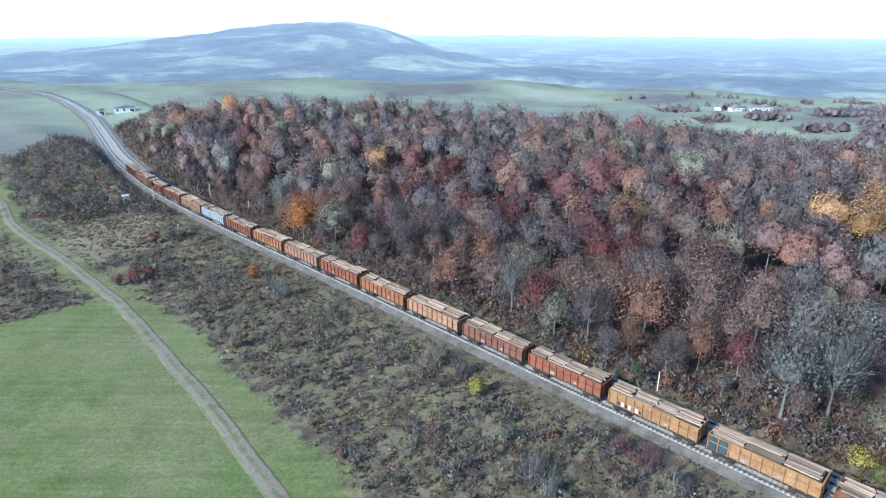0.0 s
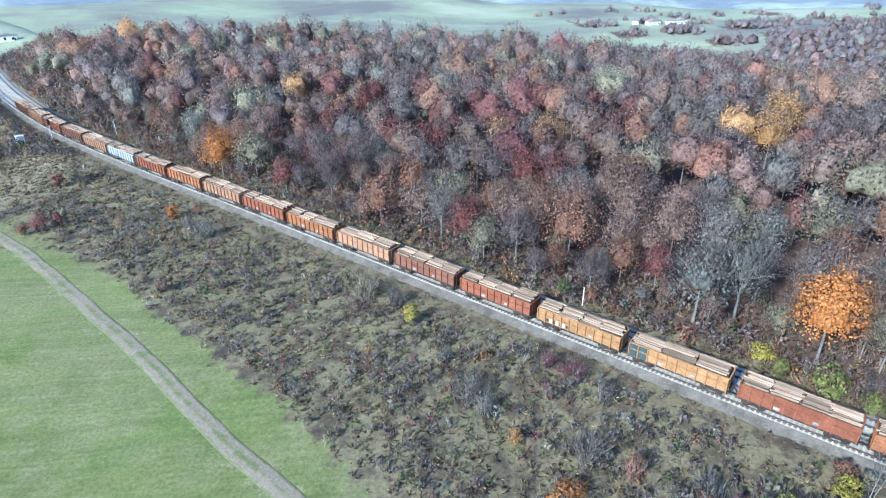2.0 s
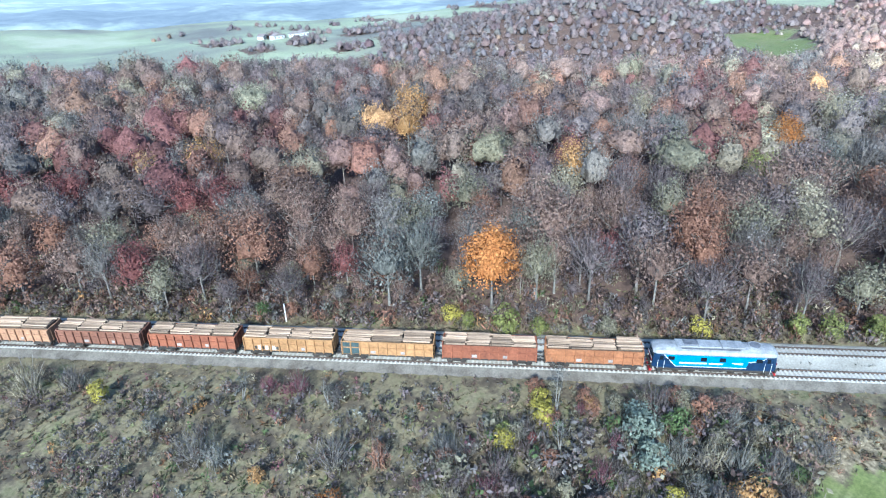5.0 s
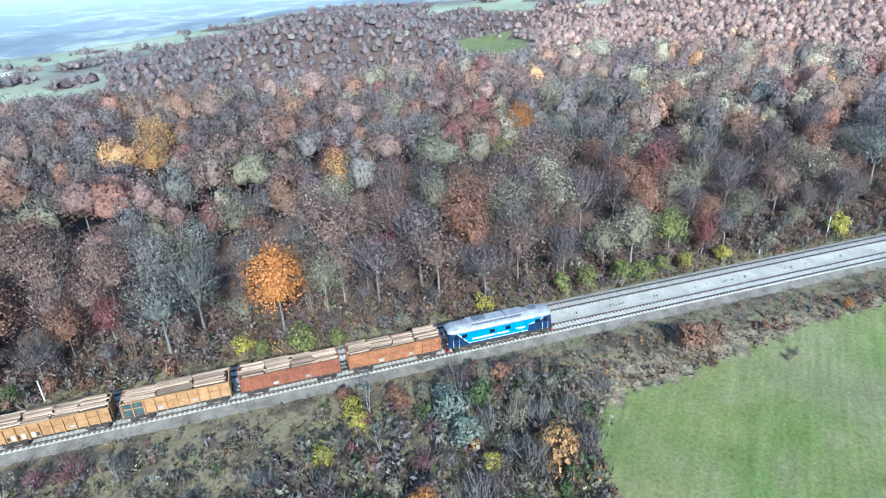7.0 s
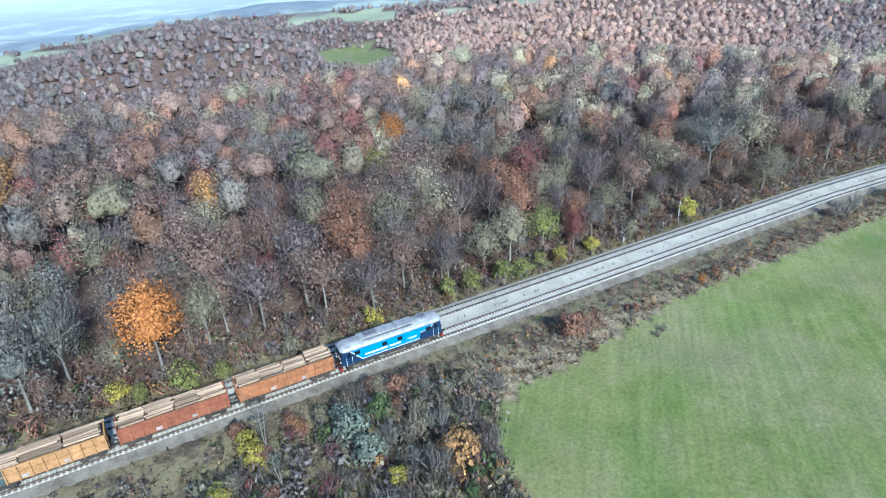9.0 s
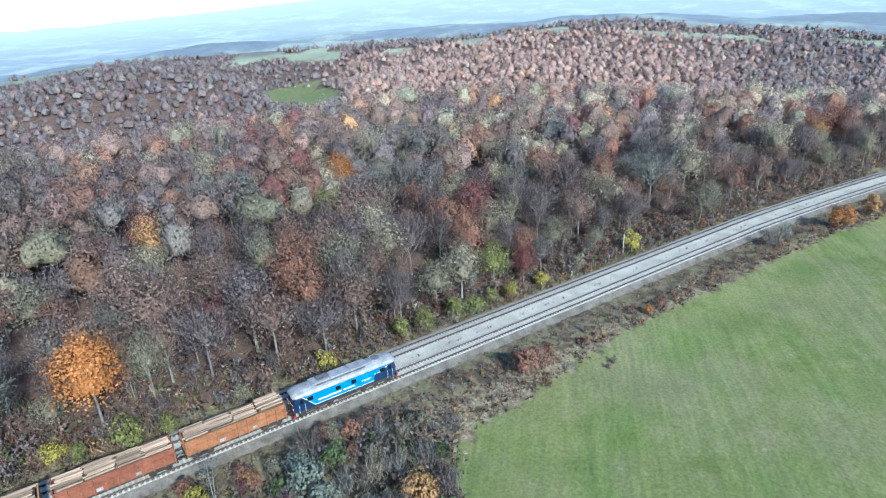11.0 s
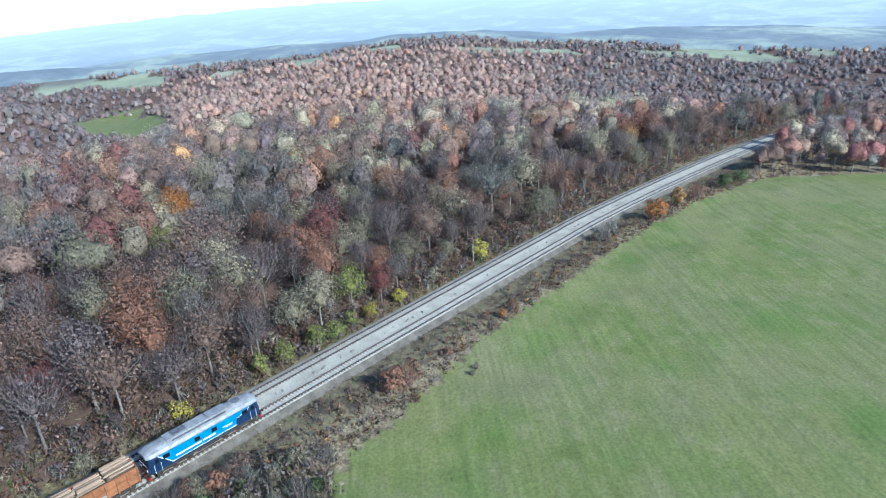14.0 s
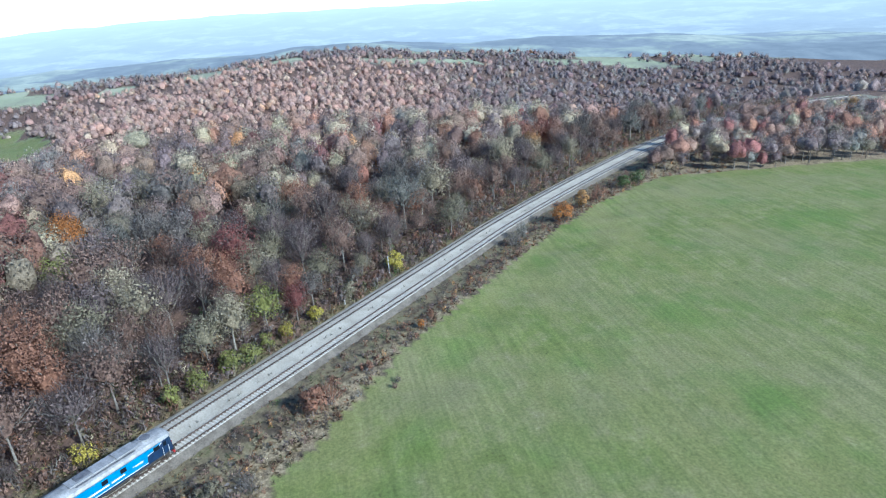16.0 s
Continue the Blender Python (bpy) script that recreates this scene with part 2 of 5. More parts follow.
def wooded_at(x, y, d):
    """Where the woods stand, beside the line and over the hills."""
    r, az = np.hypot(x, y), np.degrees(np.arctan2(x, y))
    w = (d > 13.0 + 1.6 * wave(x, y, 40, 21)) & (az > -32) & (az < 152) & (r < np.where(az > 40, 1030, 940))
    w &= ~((x < -112) & (y > 285 + (x + 112) * -0.35)) & ~((x < -60) & (y > 400)) & ~((y > 470) & (x < 230))
    w &= np.hypot((x - 610) * 0.91 + (y - 273) * 0.41, 2.4 * ((y - 273) * 0.91 - (x - 610) * 0.41)) > 105       # the clearing in the gully
    w &= ~((az < 34) & (r > 560 + 30 * wave(x, y, 90, 34)) & (wave(x, y, 70, 33) < 0.35))
    w &= ~((az < 47) & (r > 640 + 25 * wave(x, y, 60, 35)) & (wave(x, y, 70, 33) < 0.5))
    w &= ~((wave(x, y, 160, 31) > 0.25) & (r > 860) & (az < 125))
    return w | ((d < -5) & (y < -108 - 0.2 * (x - 176)) & (x > 150) & ~inside(x, y, FIELD_B) & (r < 620))


# ---- ground ----
def spread(lo, hi, step, out, n):
    core = np.arange(lo, hi + 0.1, step)
    grow = np.geomspace(step, out, n)
    tail = np.cumsum(grow)
    return np.r_[lo - tail[::-1], core, hi + tail]


gx, gy = spread(-150, 205, 1.9, 330, 56), spread(-150, 215, 1.9, 330, 56)
GX, GY = np.meshgrid(gx, gy)
GD = from_track(GX, GY)[0].reshape(GX.shape)
GZ = height(GX, GY, GD)
GZ = GZ - 0.25 * ((GD > 1) & (GD < BED - 1))          # under the ballast


def grid_mesh(name, X, Y, Z, keep=None):
    ny, nx = X.shape
    idx = np.arange(nx * ny).reshape(ny, nx)
    q = np.stack([idx[:-1, :-1], idx[:-1, 1:], idx[1:, 1:], idx[1:, :-1]], -1).reshape(-1, 4)
    if keep is not None:
        q = q[keep(X.ravel()[q].mean(1), Y.ravel()[q].mean(1))]
    co = np.stack([X.ravel(), Y.ravel(), Z.ravel()], 1)
    return raw_mesh(name, co, q)


def raw_mesh(name, co, faces, smooth=True, normals=None):
    me = bpy.data.meshes.new(name)
    n = faces.shape[1]
    me.vertices.add(len(co))
    me.vertices.foreach_set("co", np.ascontiguousarray(co, np.float32).ravel())
    me.loops.add(faces.size)
    me.loops.foreach_set("vertex_index", np.ascontiguousarray(faces, np.int32).ravel())
    me.polygons.add(len(faces))
    me.polygons.foreach_set("loop_start", np.arange(0, faces.size, n, dtype=np.int32))
    me.polygons.foreach_set("use_smooth", np.full(len(faces), smooth))
    me.update(calc_edges=True)
    me.validate()
    if normals is not None:
        at = me.attributes.new("custom_normal", "FLOAT_VECTOR", "POINT")
        at.data.foreach_set("vector", np.ascontiguousarray(normals, np.float32).ravel())
    return me


def set_value(me, name, values):
    at = me.attributes.new(name, "FLOAT", "POINT")
    at.data.foreach_set("value", np.ascontiguousarray(values, np.float32).ravel())


def set_tint(me, values):
    at = me.attributes.new("tint", "FLOAT_COLOR", "POINT")
    at.data.foreach_set("color", np.ascontiguousarray(np.c_[values, np.ones(len(values))], np.float32).ravel())


def ground_material():
    m, nt, b = material("ground_cover", 0.95)
    geo = nt.nodes.new("ShaderNodeNewGeometry").outputs["Position"]

    def mask(name):
        a = nt.nodes.new("ShaderNodeAttribute")
        a.attribute_name = name
        return a.outputs["Fac"]
    fine = noise_tex(nt, geo, 2.2, 6.0, 0.7)
    clump = noise_tex(nt, geo, 0.28, 5.0, 0.65)
    broad = noise_tex(nt, geo, 0.035, 4.0)
    edge = maths(nt, "ADD", maths(nt, "MULTIPLY", maths(nt, "SUBTRACT", clump, 0.5), 1.5), maths(nt, "MULTIPLY", maths(nt, "SUBTRACT", fine, 0.5), 0.9))

    def sharp(name, lo=0.30, hi=0.70):
        v = maths(nt, "ADD", mask(name), edge)
        r = nt.nodes.new("ShaderNodeMapRange")
        r.inputs[1].default_value, r.inputs[2].default_value = lo, hi
        nt.links.new(v, r.inputs[0])
        return r.outputs[0]
    scrub = ramp(nt, clump, [(0.30, (0.060, 0.046, 0.034)), (0.43, (0.112, 0.088, 0.056)), (0.55, (0.205, 0.170, 0.096)), (0.70, (0.135, 0.132, 0.058))])
    grass = ramp(nt, clump, [(0.25, (0.114, 0.140, 0.033)), (0.5, (0.155, 0.178, 0.051)), (0.75, (0.222, 0.212, 0.098))])
    dry = ramp(nt, broad, [(0.38, (0.0, 0.0, 0.0)), (0.68, (1, 1, 1))])
    grass = mixed(nt, maths(nt, "MULTIPLY", dry, 0.75), grass, (0.215, 0.200, 0.098))
    lush = noise_tex(nt, geo, 0.06, 3.0)
    grass = mixed(nt, ramp(nt, lush, [(0.5, (0, 0, 0)), (0.70, (0.75, 0.75, 0.75))]), grass, (0.108, 0.165, 0.034))
    turn = nt.nodes.new("ShaderNodeMapping")           # drill lines of the sown field
    turn.inputs["Rotation"].default_value = (0, 0, radians(45))
    turn.inputs["Scale"].default_value = (0.05, 1.1, 1.0)
    nt.links.new(geo, turn.inputs[0])
    lines = noise_tex(nt, turn.outputs[0], 1.0, 3.0, 0.6)
    grass = mixed(nt, 0.38, grass, ramp(nt, lines, [(0.35, (0.62, 0.66, 0.6)), (0.65, (1.3, 1.28, 1.25))]), "MULTIPLY")
    streak = nt.nodes.new("ShaderNodeMapping")
    streak.inputs["Rotation"].default_value = (0, 0, radians(45))
    streak.inputs["Scale"].default_value = (0.012, 0.09, 1.0)
    nt.links.new(geo, streak.inputs[0])
    wide = noise_tex(nt, streak.outputs[0], 1.0, 4.0, 0.65)
    grass = mixed(nt, ramp(nt, wide, [(0.48, (0, 0, 0)), (0.72, (0.7, 0.7, 0.7))]), grass, (0.200, 0.195, 0.070))
    litter = ramp(nt, clump, [(0.3, (0.075, 0.050, 0.040)), (0.55, (0.135, 0.088, 0.065)), (0.75, (0.180, 0.120, 0.085))])
    earth = ramp(nt, fine, [(0.3, (0.190, 0.150, 0.105)), (0.7, (0.340, 0.285, 0.210))])
    straw = ramp(nt, fine, [(0.3, (0.195, 0.150, 0.090)), (0.7, (0.330, 0.268, 0.170))])
    # far fields in paler colours, haze painted in
    far = ramp(nt, noise_tex(nt, geo, 0.006, 5.0, 0.6), [(0.35, (0.170, 0.158, 0.132)), (0.46, (0.245, 0.245, 0.175)), (0.57, (0.310, 0.335, 0.205)), (0.68, (0.400, 0.395, 0.275))])
    col = mixed(nt, sharp("wood"), scrub, litter)
    col = mixed(nt, sharp("straw"), col, straw)
    col = mixed(nt, sharp("far", 0.45, 0.55), col, far)
    col = mixed(nt, sharp("field"), col, grass)
    col = mixed(nt, sharp("path"), col, earth)
    col = mixed(nt, 0.6, col, ramp(nt, fine, [(0.28, (0.35, 0.35, 0.35)), (0.72, (1.5, 1.5, 1.5))]), "MULTIPLY")
    nt.links.new(col, b.inputs["Base Color"])
    bump(nt, b, fine, 0.45, 0.2)
    return m


def near_line(x, y, line):
    d = np.full(x.size, 1e9)
    xf, yf = x.ravel(), y.ravel()
    for i in range(0, len(xf), 4000):
        d[i:i + 4000] = np.min((xf[i:i + 4000, None] - line[None, :, 0]) ** 2 + (yf[i:i + 4000, None] - line[None, :, 1]) ** 2, 1)
    return np.sqrt(d).reshape(x.shape)


ground_me = grid_mesh("ground", GX, GY, GZ)
in_a, in_b, in_c = inside(GX, GY, FIELD_A), inside(GX, GY, FIELD_B), inside(GX, GY, FIELD_C)
GP = near_line(GX, GY, PATH_LINE)
verge = np.exp(-(GP / 7.0) ** 2) * (GY > 20) * 0.65
field_mask = np.maximum((in_a | in_b | in_c) * 1.0, verge)
GULLY = (np.hypot((GX - 610) * 0.91 + (GY - 273) * 0.41, 2.4 * ((GY - 273) * 0.91 - (GX - 610) * 0.41)) < 105) * 1.0
set_value(ground_me, "field", np.where(np.hypot(GX, GY) < 420, field_mask, 0) + (GULLY > 0.4))
set_value(ground_me, "path", np.where((GP < 1.6) & (GY > 15), 0.35, 0.0))
GW = wooded_at(GX, GY, GD)
set_value(ground_me, "wood", np.where(np.hypot(GX, GY) < 250, step01(GD, 11, 16), GW * 1.0))
set_value(ground_me, "far", step01(np.hypot(GX, GY), 260, 330) * ~GW)
strip = (GD < 0) & ~in_b & (GX > 62)
set_value(ground_me, "straw", np.where(strip, step01(-GD, 5, 9) * 0.62, 0) + 0.75 * np.exp(-(((GX + 88) / 22) ** 2 + ((GY - 150) / 20) ** 2)))
GROUND = ground_material()
ground_me.materials.append(GROUND)
ground = tagged(new("ground", ground_me), "rolling ground of scrub, green field and leaf litter", "ground", kind="structure")

# the two-rut dirt track
pt = np.gradient(PATH_LINE, axis=0)
pt /= np.linalg.norm(pt, axis=1)[:, None]
pn = np.stack([-pt[:, 1], pt[:, 0]], 1)
RUT = [(-1.55, -0.16, 0.0), (-1.2, 0.0, 0.35), (-0.8, 0.0, 0.95), (-0.45, 0.02, 0.7), (0.0, 0.05, 0.42), (0.45, 0.02, 0.7), (0.8, 0.0, 0.95), (1.2, 0.0, 0.35), (1.55, -0.16, 0.0)]
sway = 0.12 * np.sin(np.arange(len(PATH_LINE)) * 0.11)[:, None] + 0.05 * np.sin(np.arange(len(PATH_LINE)) * 0.47)[:, None]
pxy = [PATH_LINE + pn * (o + sway) for o, _, _ in RUT]
pco = np.concatenate([np.c_[q, height(q[:, 0], q[:, 1]) + dz + 0.07] for q, (_, dz, _) in zip(pxy, RUT)])
n_p = len(PATH_LINE)
pi = np.arange(n_p - 1)
pf = np.concatenate([np.stack([a * n_p + pi, (a + 1) * n_p + pi, (a + 1) * n_p + pi + 1, a * n_p + pi + 1], 1) for a in range(len(RUT) - 1)])[:, ::-1]
path_me = raw_mesh("dirt_track", pco, pf)
set_value(path_me, "rut", np.repeat([r for _, _, r in RUT], n_p))


def rut_material():
    m, nt, b = material("rutted_earth", 0.95)
    geo = nt.nodes.new("ShaderNodeNewGeometry").outputs["Position"]
    at = nt.nodes.new("ShaderNodeAttribute")
    at.attribute_name = "rut"
    fine, clump = noise_tex(nt, geo, 2.5, 5.0, 0.7), noise_tex(nt, geo, 0.5, 4.0)
    fac = maths(nt, "ADD", at.outputs["Fac"], maths(nt, "MULTIPLY", maths(nt, "SUBTRACT", clump, 0.5), 1.6))
    earth = ramp(nt, fine, [(0.3, (0.205, 0.165, 0.110)), (0.7, (0.310, 0.255, 0.178))])
    grass = ramp(nt, fine, [(0.3, (0.120, 0.135, 0.050)), (0.7, (0.190, 0.195, 0.085))])
    col = mixed(nt, ramp(nt, fac, [(0.35, (0, 0, 0)), (0.75, (1, 1, 1))]), grass, earth)
    nt.links.new(col, b.inputs["Base Color"])
    bump(nt, b, fine, 0.6, 0.15)
    return m


path_me.materials.append(rut_material())
tagged(new("path", path_me), "two-rut dirt track through the grass", "dirt track", kind="structure")

# far land beyond the woods, a glowing backdrop with haze painted in
FAR_R = 950.0
fa, fr = np.radians(np.linspace(-75, 150, 190)), np.geomspace(FAR_R, 4700, 60)
FA, FR = np.meshgrid(fa, fr)
FX, FY = FR * np.sin(FA), FR * np.cos(FA)
far_me = grid_mesh("backdrop", FX, FY, height(FX, FY) + 7.0 + 2.5 * wave(FX, FY, 130, 8) - 14 * step01(-FR, -1120, -950)
                   + step01(FR, 2200, 4600) * (25 + 160 * step01(np.degrees(FA), 40, 85)))   # outer rim raised as a far ridge, shaped to fit the camera's skyline


def far_material():
    m, nt, b = material("hazed_distant_land", 1.0)
    geo = nt.nodes.new("ShaderNodeNewGeometry").outputs["Position"]
    patch = noise_tex(nt, geo, 0.0055, 5.0, 0.58)
    small = noise_tex(nt, geo, 0.03, 4.0, 0.7)
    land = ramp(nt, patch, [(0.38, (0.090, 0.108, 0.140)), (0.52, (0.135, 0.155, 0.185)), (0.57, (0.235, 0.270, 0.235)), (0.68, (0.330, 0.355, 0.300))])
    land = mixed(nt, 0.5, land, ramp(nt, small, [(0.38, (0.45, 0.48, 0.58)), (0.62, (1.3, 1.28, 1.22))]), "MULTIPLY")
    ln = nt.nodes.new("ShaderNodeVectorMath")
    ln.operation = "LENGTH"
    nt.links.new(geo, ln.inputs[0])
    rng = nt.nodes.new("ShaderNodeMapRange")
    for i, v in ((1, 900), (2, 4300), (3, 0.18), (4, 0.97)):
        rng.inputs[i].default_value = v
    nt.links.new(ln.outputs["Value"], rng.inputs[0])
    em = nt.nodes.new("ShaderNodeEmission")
    # pale haze colour mixed into the glow, more with distance
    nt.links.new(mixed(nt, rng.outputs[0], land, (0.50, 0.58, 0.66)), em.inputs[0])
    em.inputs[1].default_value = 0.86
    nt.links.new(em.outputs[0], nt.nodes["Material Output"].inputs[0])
    return m


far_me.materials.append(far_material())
tagged(new("backdrop", far_me), "distant hills and valley fields with painted pale blue haze", "hills", kind="structure")


# ---- railway ----
def along(off, lo=0.0, hi=1e9):
    k = (ARC >= lo) & (ARC <= hi)
    return (EDGE + NORM * off)[k], NORM[k], ARC[k]


def sweep(profile, lo=0.0, hi=1e9):
    """A strip with the given cross-section (offset, z) laid along the line."""
    k = (ARC >= lo) & (ARC <= hi)
    e, n = EDGE[k], NORM[k]
    m = len(profile)
    co = np.concatenate([np.c_[e + n * o, np.full(len(e), z)] for o, z in profile])
    L = len(e)
    f = []
    i = np.arange(L - 1)
    for a in range(m - 1):
        f.append(np.stack([a * L + i, a * L + i + 1, (a + 1) * L + i + 1, (a + 1) * L + i], 1))
    return co, np.concatenate(f)[:, ::-1]


def part(name, me, mat, parent, label="", at=None):
    """Links a mesh or bmesh as one object under a thing or a part."""
    if isinstance(me, bmesh.types.BMesh):
        bm, me = me, bpy.data.meshes.new(name)
        bm.to_mesh(me)
        bm.free()
    if mat is not None and not me.materials:
        me.materials.append(mat)
    ob = new(name, me)
    ob.parent = parent
    if at is not None:
        ob.matrix_basis = at
    return tagged(ob, label) if label else ob


railway = tagged(new("railway"), "double railway track on pale grey ballast", "railway", kind="structure")
part("ballast", raw_mesh("ballast", *sweep([(0.95, -0.25), (3.9, -0.25), (4.9, -0.32), (5.9, -0.25), (9.1, -0.25), (9.9, -0.72), (10.5, -1.0)])), BALLAST, railway, "pale grey crushed stone bed")
part("shoulder", raw_mesh("shoulder", *sweep([(-0.6, -1.0), (0.15, -0.74), (0.95, -0.25)])), DIRTY, railway, "dusty brown-grey ballast shoulder")
for c in (TRACK_1, TRACK_2):
    for g in (-0.7525, 0.7525):
        o = c + g
        part("rail", raw_mesh("rail", *sweep([(o - 0.07, -0.2), (o - 0.045, 0.0), (o + 0.045, 0.0), (o + 0.07, -0.2)])), RAIL, railway)
        part("stained_ballast", raw_mesh("stained_ballast", *sweep([(o - 0.19, -0.246), (o, -0.205), (o + 0.19, -0.246)])), STAIN_SHADE, railway, "rust-stained stones under the rail, darkened for its shadow")


def box_bm(sx, sy, sz, bevel=0.0, at=(0, 0, 0), bm=None):
    bm = bm or bmesh.new()
    g = bmesh.ops.create_cube(bm, size=1.0, matrix=Matrix.Translation(at) @ Matrix.Diagonal((sx, sy, sz, 1)))
    if bevel:
        ed = list({e for v in g["verts"] for e in v.link_edges})
        bmesh.ops.bevel(bm, geom=ed, offset=bevel, segments=1, affect="EDGES")
    return bm


BOX_F = np.array([(0, 3, 2, 1), (4, 5, 6, 7), (0, 1, 5, 4), (1, 2, 6, 5), (2, 3, 7, 6), (3, 0, 4, 7)])


def sleepers(c):
    line = smooth_line((EDGE + NORM * c)[::5], 0.6)
    t = np.gradient(line, axis=0)
    t /= np.linalg.norm(t, axis=1)[:, None]
    n = np.stack([-t[:, 1], t[:, 0]], 1)
    co = []
    for a, b, z in ((-1.25, -0.13, -0.30), (1.25, -0.13, -0.30), (1.25, 0.13, -0.30), (-1.25, 0.13, -0.30), (-1.22, -0.11, -0.17), (1.22, -0.11, -0.17), (1.22, 0.11, -0.17), (-1.22, 0.11, -0.17)):
        co.append(np.c_[line + n * a + t * b, np.full(len(line), z)])
    co = np.stack(co, 1).reshape(-1, 3)
    f = (BOX_F[None] + 8 * np.arange(len(line))[:, None, None]).reshape(-1, 4)
    return raw_mesh("sleepers", co, f, False)


for c in (TRACK_1, TRACK_2):
    tagged(part("sleepers", sleepers(c), SLEEPER, railway), kind="stuff")


# ---- plants ----
class Buf:
    """Collects tubes, twigs and leaves as triangles, each with the way it faces."""

    def __init__(self):
        self.v, self.f, self.w, self.n = [], [], [], 0

    def put(self, co, f, way):
        self.v.append(co)
        self.f.append(f + self.n)
        self.w.append(way)
        self.n += len(co)

    def tube(self, pts, radii, sides):
        pts = np.asarray(pts, float)
        d = np.gradient(pts, axis=0)
        d /= np.linalg.norm(d, axis=1)[:, None] + 1e-9
        ref = np.where(np.abs(d[:, 2:3]) > 0.9, np.array([[1.0, 0, 0]]), np.array([[0, 0, 1.0]]))
        a = np.cross(d, ref)
        a /= np.linalg.norm(a, axis=1)[:, None] + 1e-9
        b = np.cross(d, a)
        ang = np.arange(sides) * 2 * np.pi / sides
        out = np.cos(ang)[None, :, None] * a[:, None] + np.sin(ang)[None, :, None] * b[:, None]
        ring = pts[:, None] + np.asarray(radii)[:, None, None] * out
        L = len(pts)
        f = []
        for i in range(L - 1):
            for k in range(sides):
                p, q = i * sides + k, i * sides + (k + 1) % sides
                f += [(p, q, q + sides), (p, q + sides, p + sides)]
        self.put(ring.reshape(-1, 3), np.array(f), out.reshape(-1, 3))

    def loose(self, tri, way, k):
        """Loose triangles (n, k, 3), turned to face out of the crown and shaded with its rounding."""
        g = np.cross(tri[:, 1] - tri[:, 0], tri[:, 2] - tri[:, 0])
        g /= np.linalg.norm(g, axis=1)[:, None] + 1e-9
        back = (g * way).sum(1) < 0
        tri[back] = tri[back][:, ::-1]
        g[back] *= -1
        nrm = way * 0.62 + g * 0.42
        nrm /= np.linalg.norm(nrm, axis=1)[:, None] + 1e-9
        n = len(tri)
        co = tri.reshape(-1, 3)
        i = k * np.arange(n)[:, None]
        f = i + np.array([[0, 1, 2]]) if k == 3 else np.concatenate([i + np.array([[0, 1, 2]]), i + np.array([[0, 2, 3]])])
        self.put(co, f, np.repeat(nrm, k, 0))

    def slivers(self, base, tip, width, rng, way=None):
        """Thin tapering triangles from base to tip."""
        d = tip - base
        s = np.cross(d, rng.normal(size=d.shape))
        s *= (np.asarray(width) / (np.linalg.norm(s, axis=1) + 1e-9))[:, None] * 0.5
        self.loose(np.stack([base - s, base + s, tip], 1), d / (np.linalg.norm(d, axis=1)[:, None] + 1e-9) if way is None else way, 3)

    def leaves(self, at, size, rng, way, quads=True):
        a = rng.normal(size=at.shape)
        a -= way * (a * way).sum(1)[:, None] * 0.6
        a /= np.linalg.norm(a, axis=1)[:, None]
        b = np.cross(a, rng.normal(size=at.shape) * 0.5 + way)
        b /= np.linalg.norm(b, axis=1)[:, None] + 1e-9
        s = np.asarray(size)[:, None] * 0.5
        if quads:
            self.loose(np.stack([at - a * s * 1.2, at + b * s * 0.8, at + a * s * 1.2, at - b * s * 0.8], 1), way, 4)
        else:
            self.loose(np.stack([at - a * s, at + b * s * 1.1, at + a * s], 1), way, 3)

    def arrays(self):
        return np.concatenate(self.v), np.concatenate(self.f), np.concatenate(self.w)

    def mesh(self, name, smooth=True):
        co, f, w = self.arrays()
        return raw_mesh(name, co, f, True, w)


def crown_points(rng, n, w, h, low, shell=0.6, blobs=9):
    """Points in a crown built of several rounded boughs, and the way each faces outwards."""
    c = low + (h - low) * 0.45
    a = rng.uniform(0, 6.28) + 2.4 * np.arange(blobs)
    up = np.linspace(-0.8, 0.95, blobs) + rng.uniform(-0.1, 0.1, blobs)
    flat = np.sqrt(np.clip(1 - np.clip(up, -0.9, 0.97) ** 2, 0.05, 1)) * rng.uniform(0.75, 1.1, blobs)
    mid = np.stack([np.cos(a) * flat * w * 0.31, np.sin(a) * flat * w * 0.31, c + up * np.where(up > 0, h - c, c - low) * 0.66], 1)
    rad = w * 0.5 * rng.uniform(0.34, 0.56, blobs)
    k = rng.randint(0, blobs, n)
    d = rng.normal(size=(n, 3))
    d /= np.linalg.norm(d, axis=1)[:, None]
    d[:, 2] = np.where(d[:, 2] < -0.3, -d[:, 2], d[:, 2])
    r = shell + (1 - shell) * rng.rand(n) ** 0.5
    p = mid[k] + d * (rad[k] * r)[:, None] * np.array([1, 1, 0.95])
    p[:, 2] = np.maximum(p[:, 2], 0.02 * h)
    whole = (p - np.array([0, 0, c])) / np.array([w / 2, w / 2, (h - low) / 2])
    whole /= np.linalg.norm(whole, axis=1)[:, None] + 1e-9
    way = d * 0.55 + whole * 0.6 + np.array([0, 0, 0.12])
    return p, way / (np.linalg.norm(way, axis=1)[:, None] + 1e-9)


def icosphere(level):
    bm = bmesh.new()
    bmesh.ops.create_icosphere(bm, subdivisions=level, radius=1.0)
    co = np.array([v.co[:] for v in bm.verts])
    f = np.array([[v.index for v in q.verts] for q in bm.faces])
    bm.free()
    return co / np.linalg.norm(co, axis=1)[:, None], f


ICO = {k: icosphere(k) for k in (1, 2, 3)}


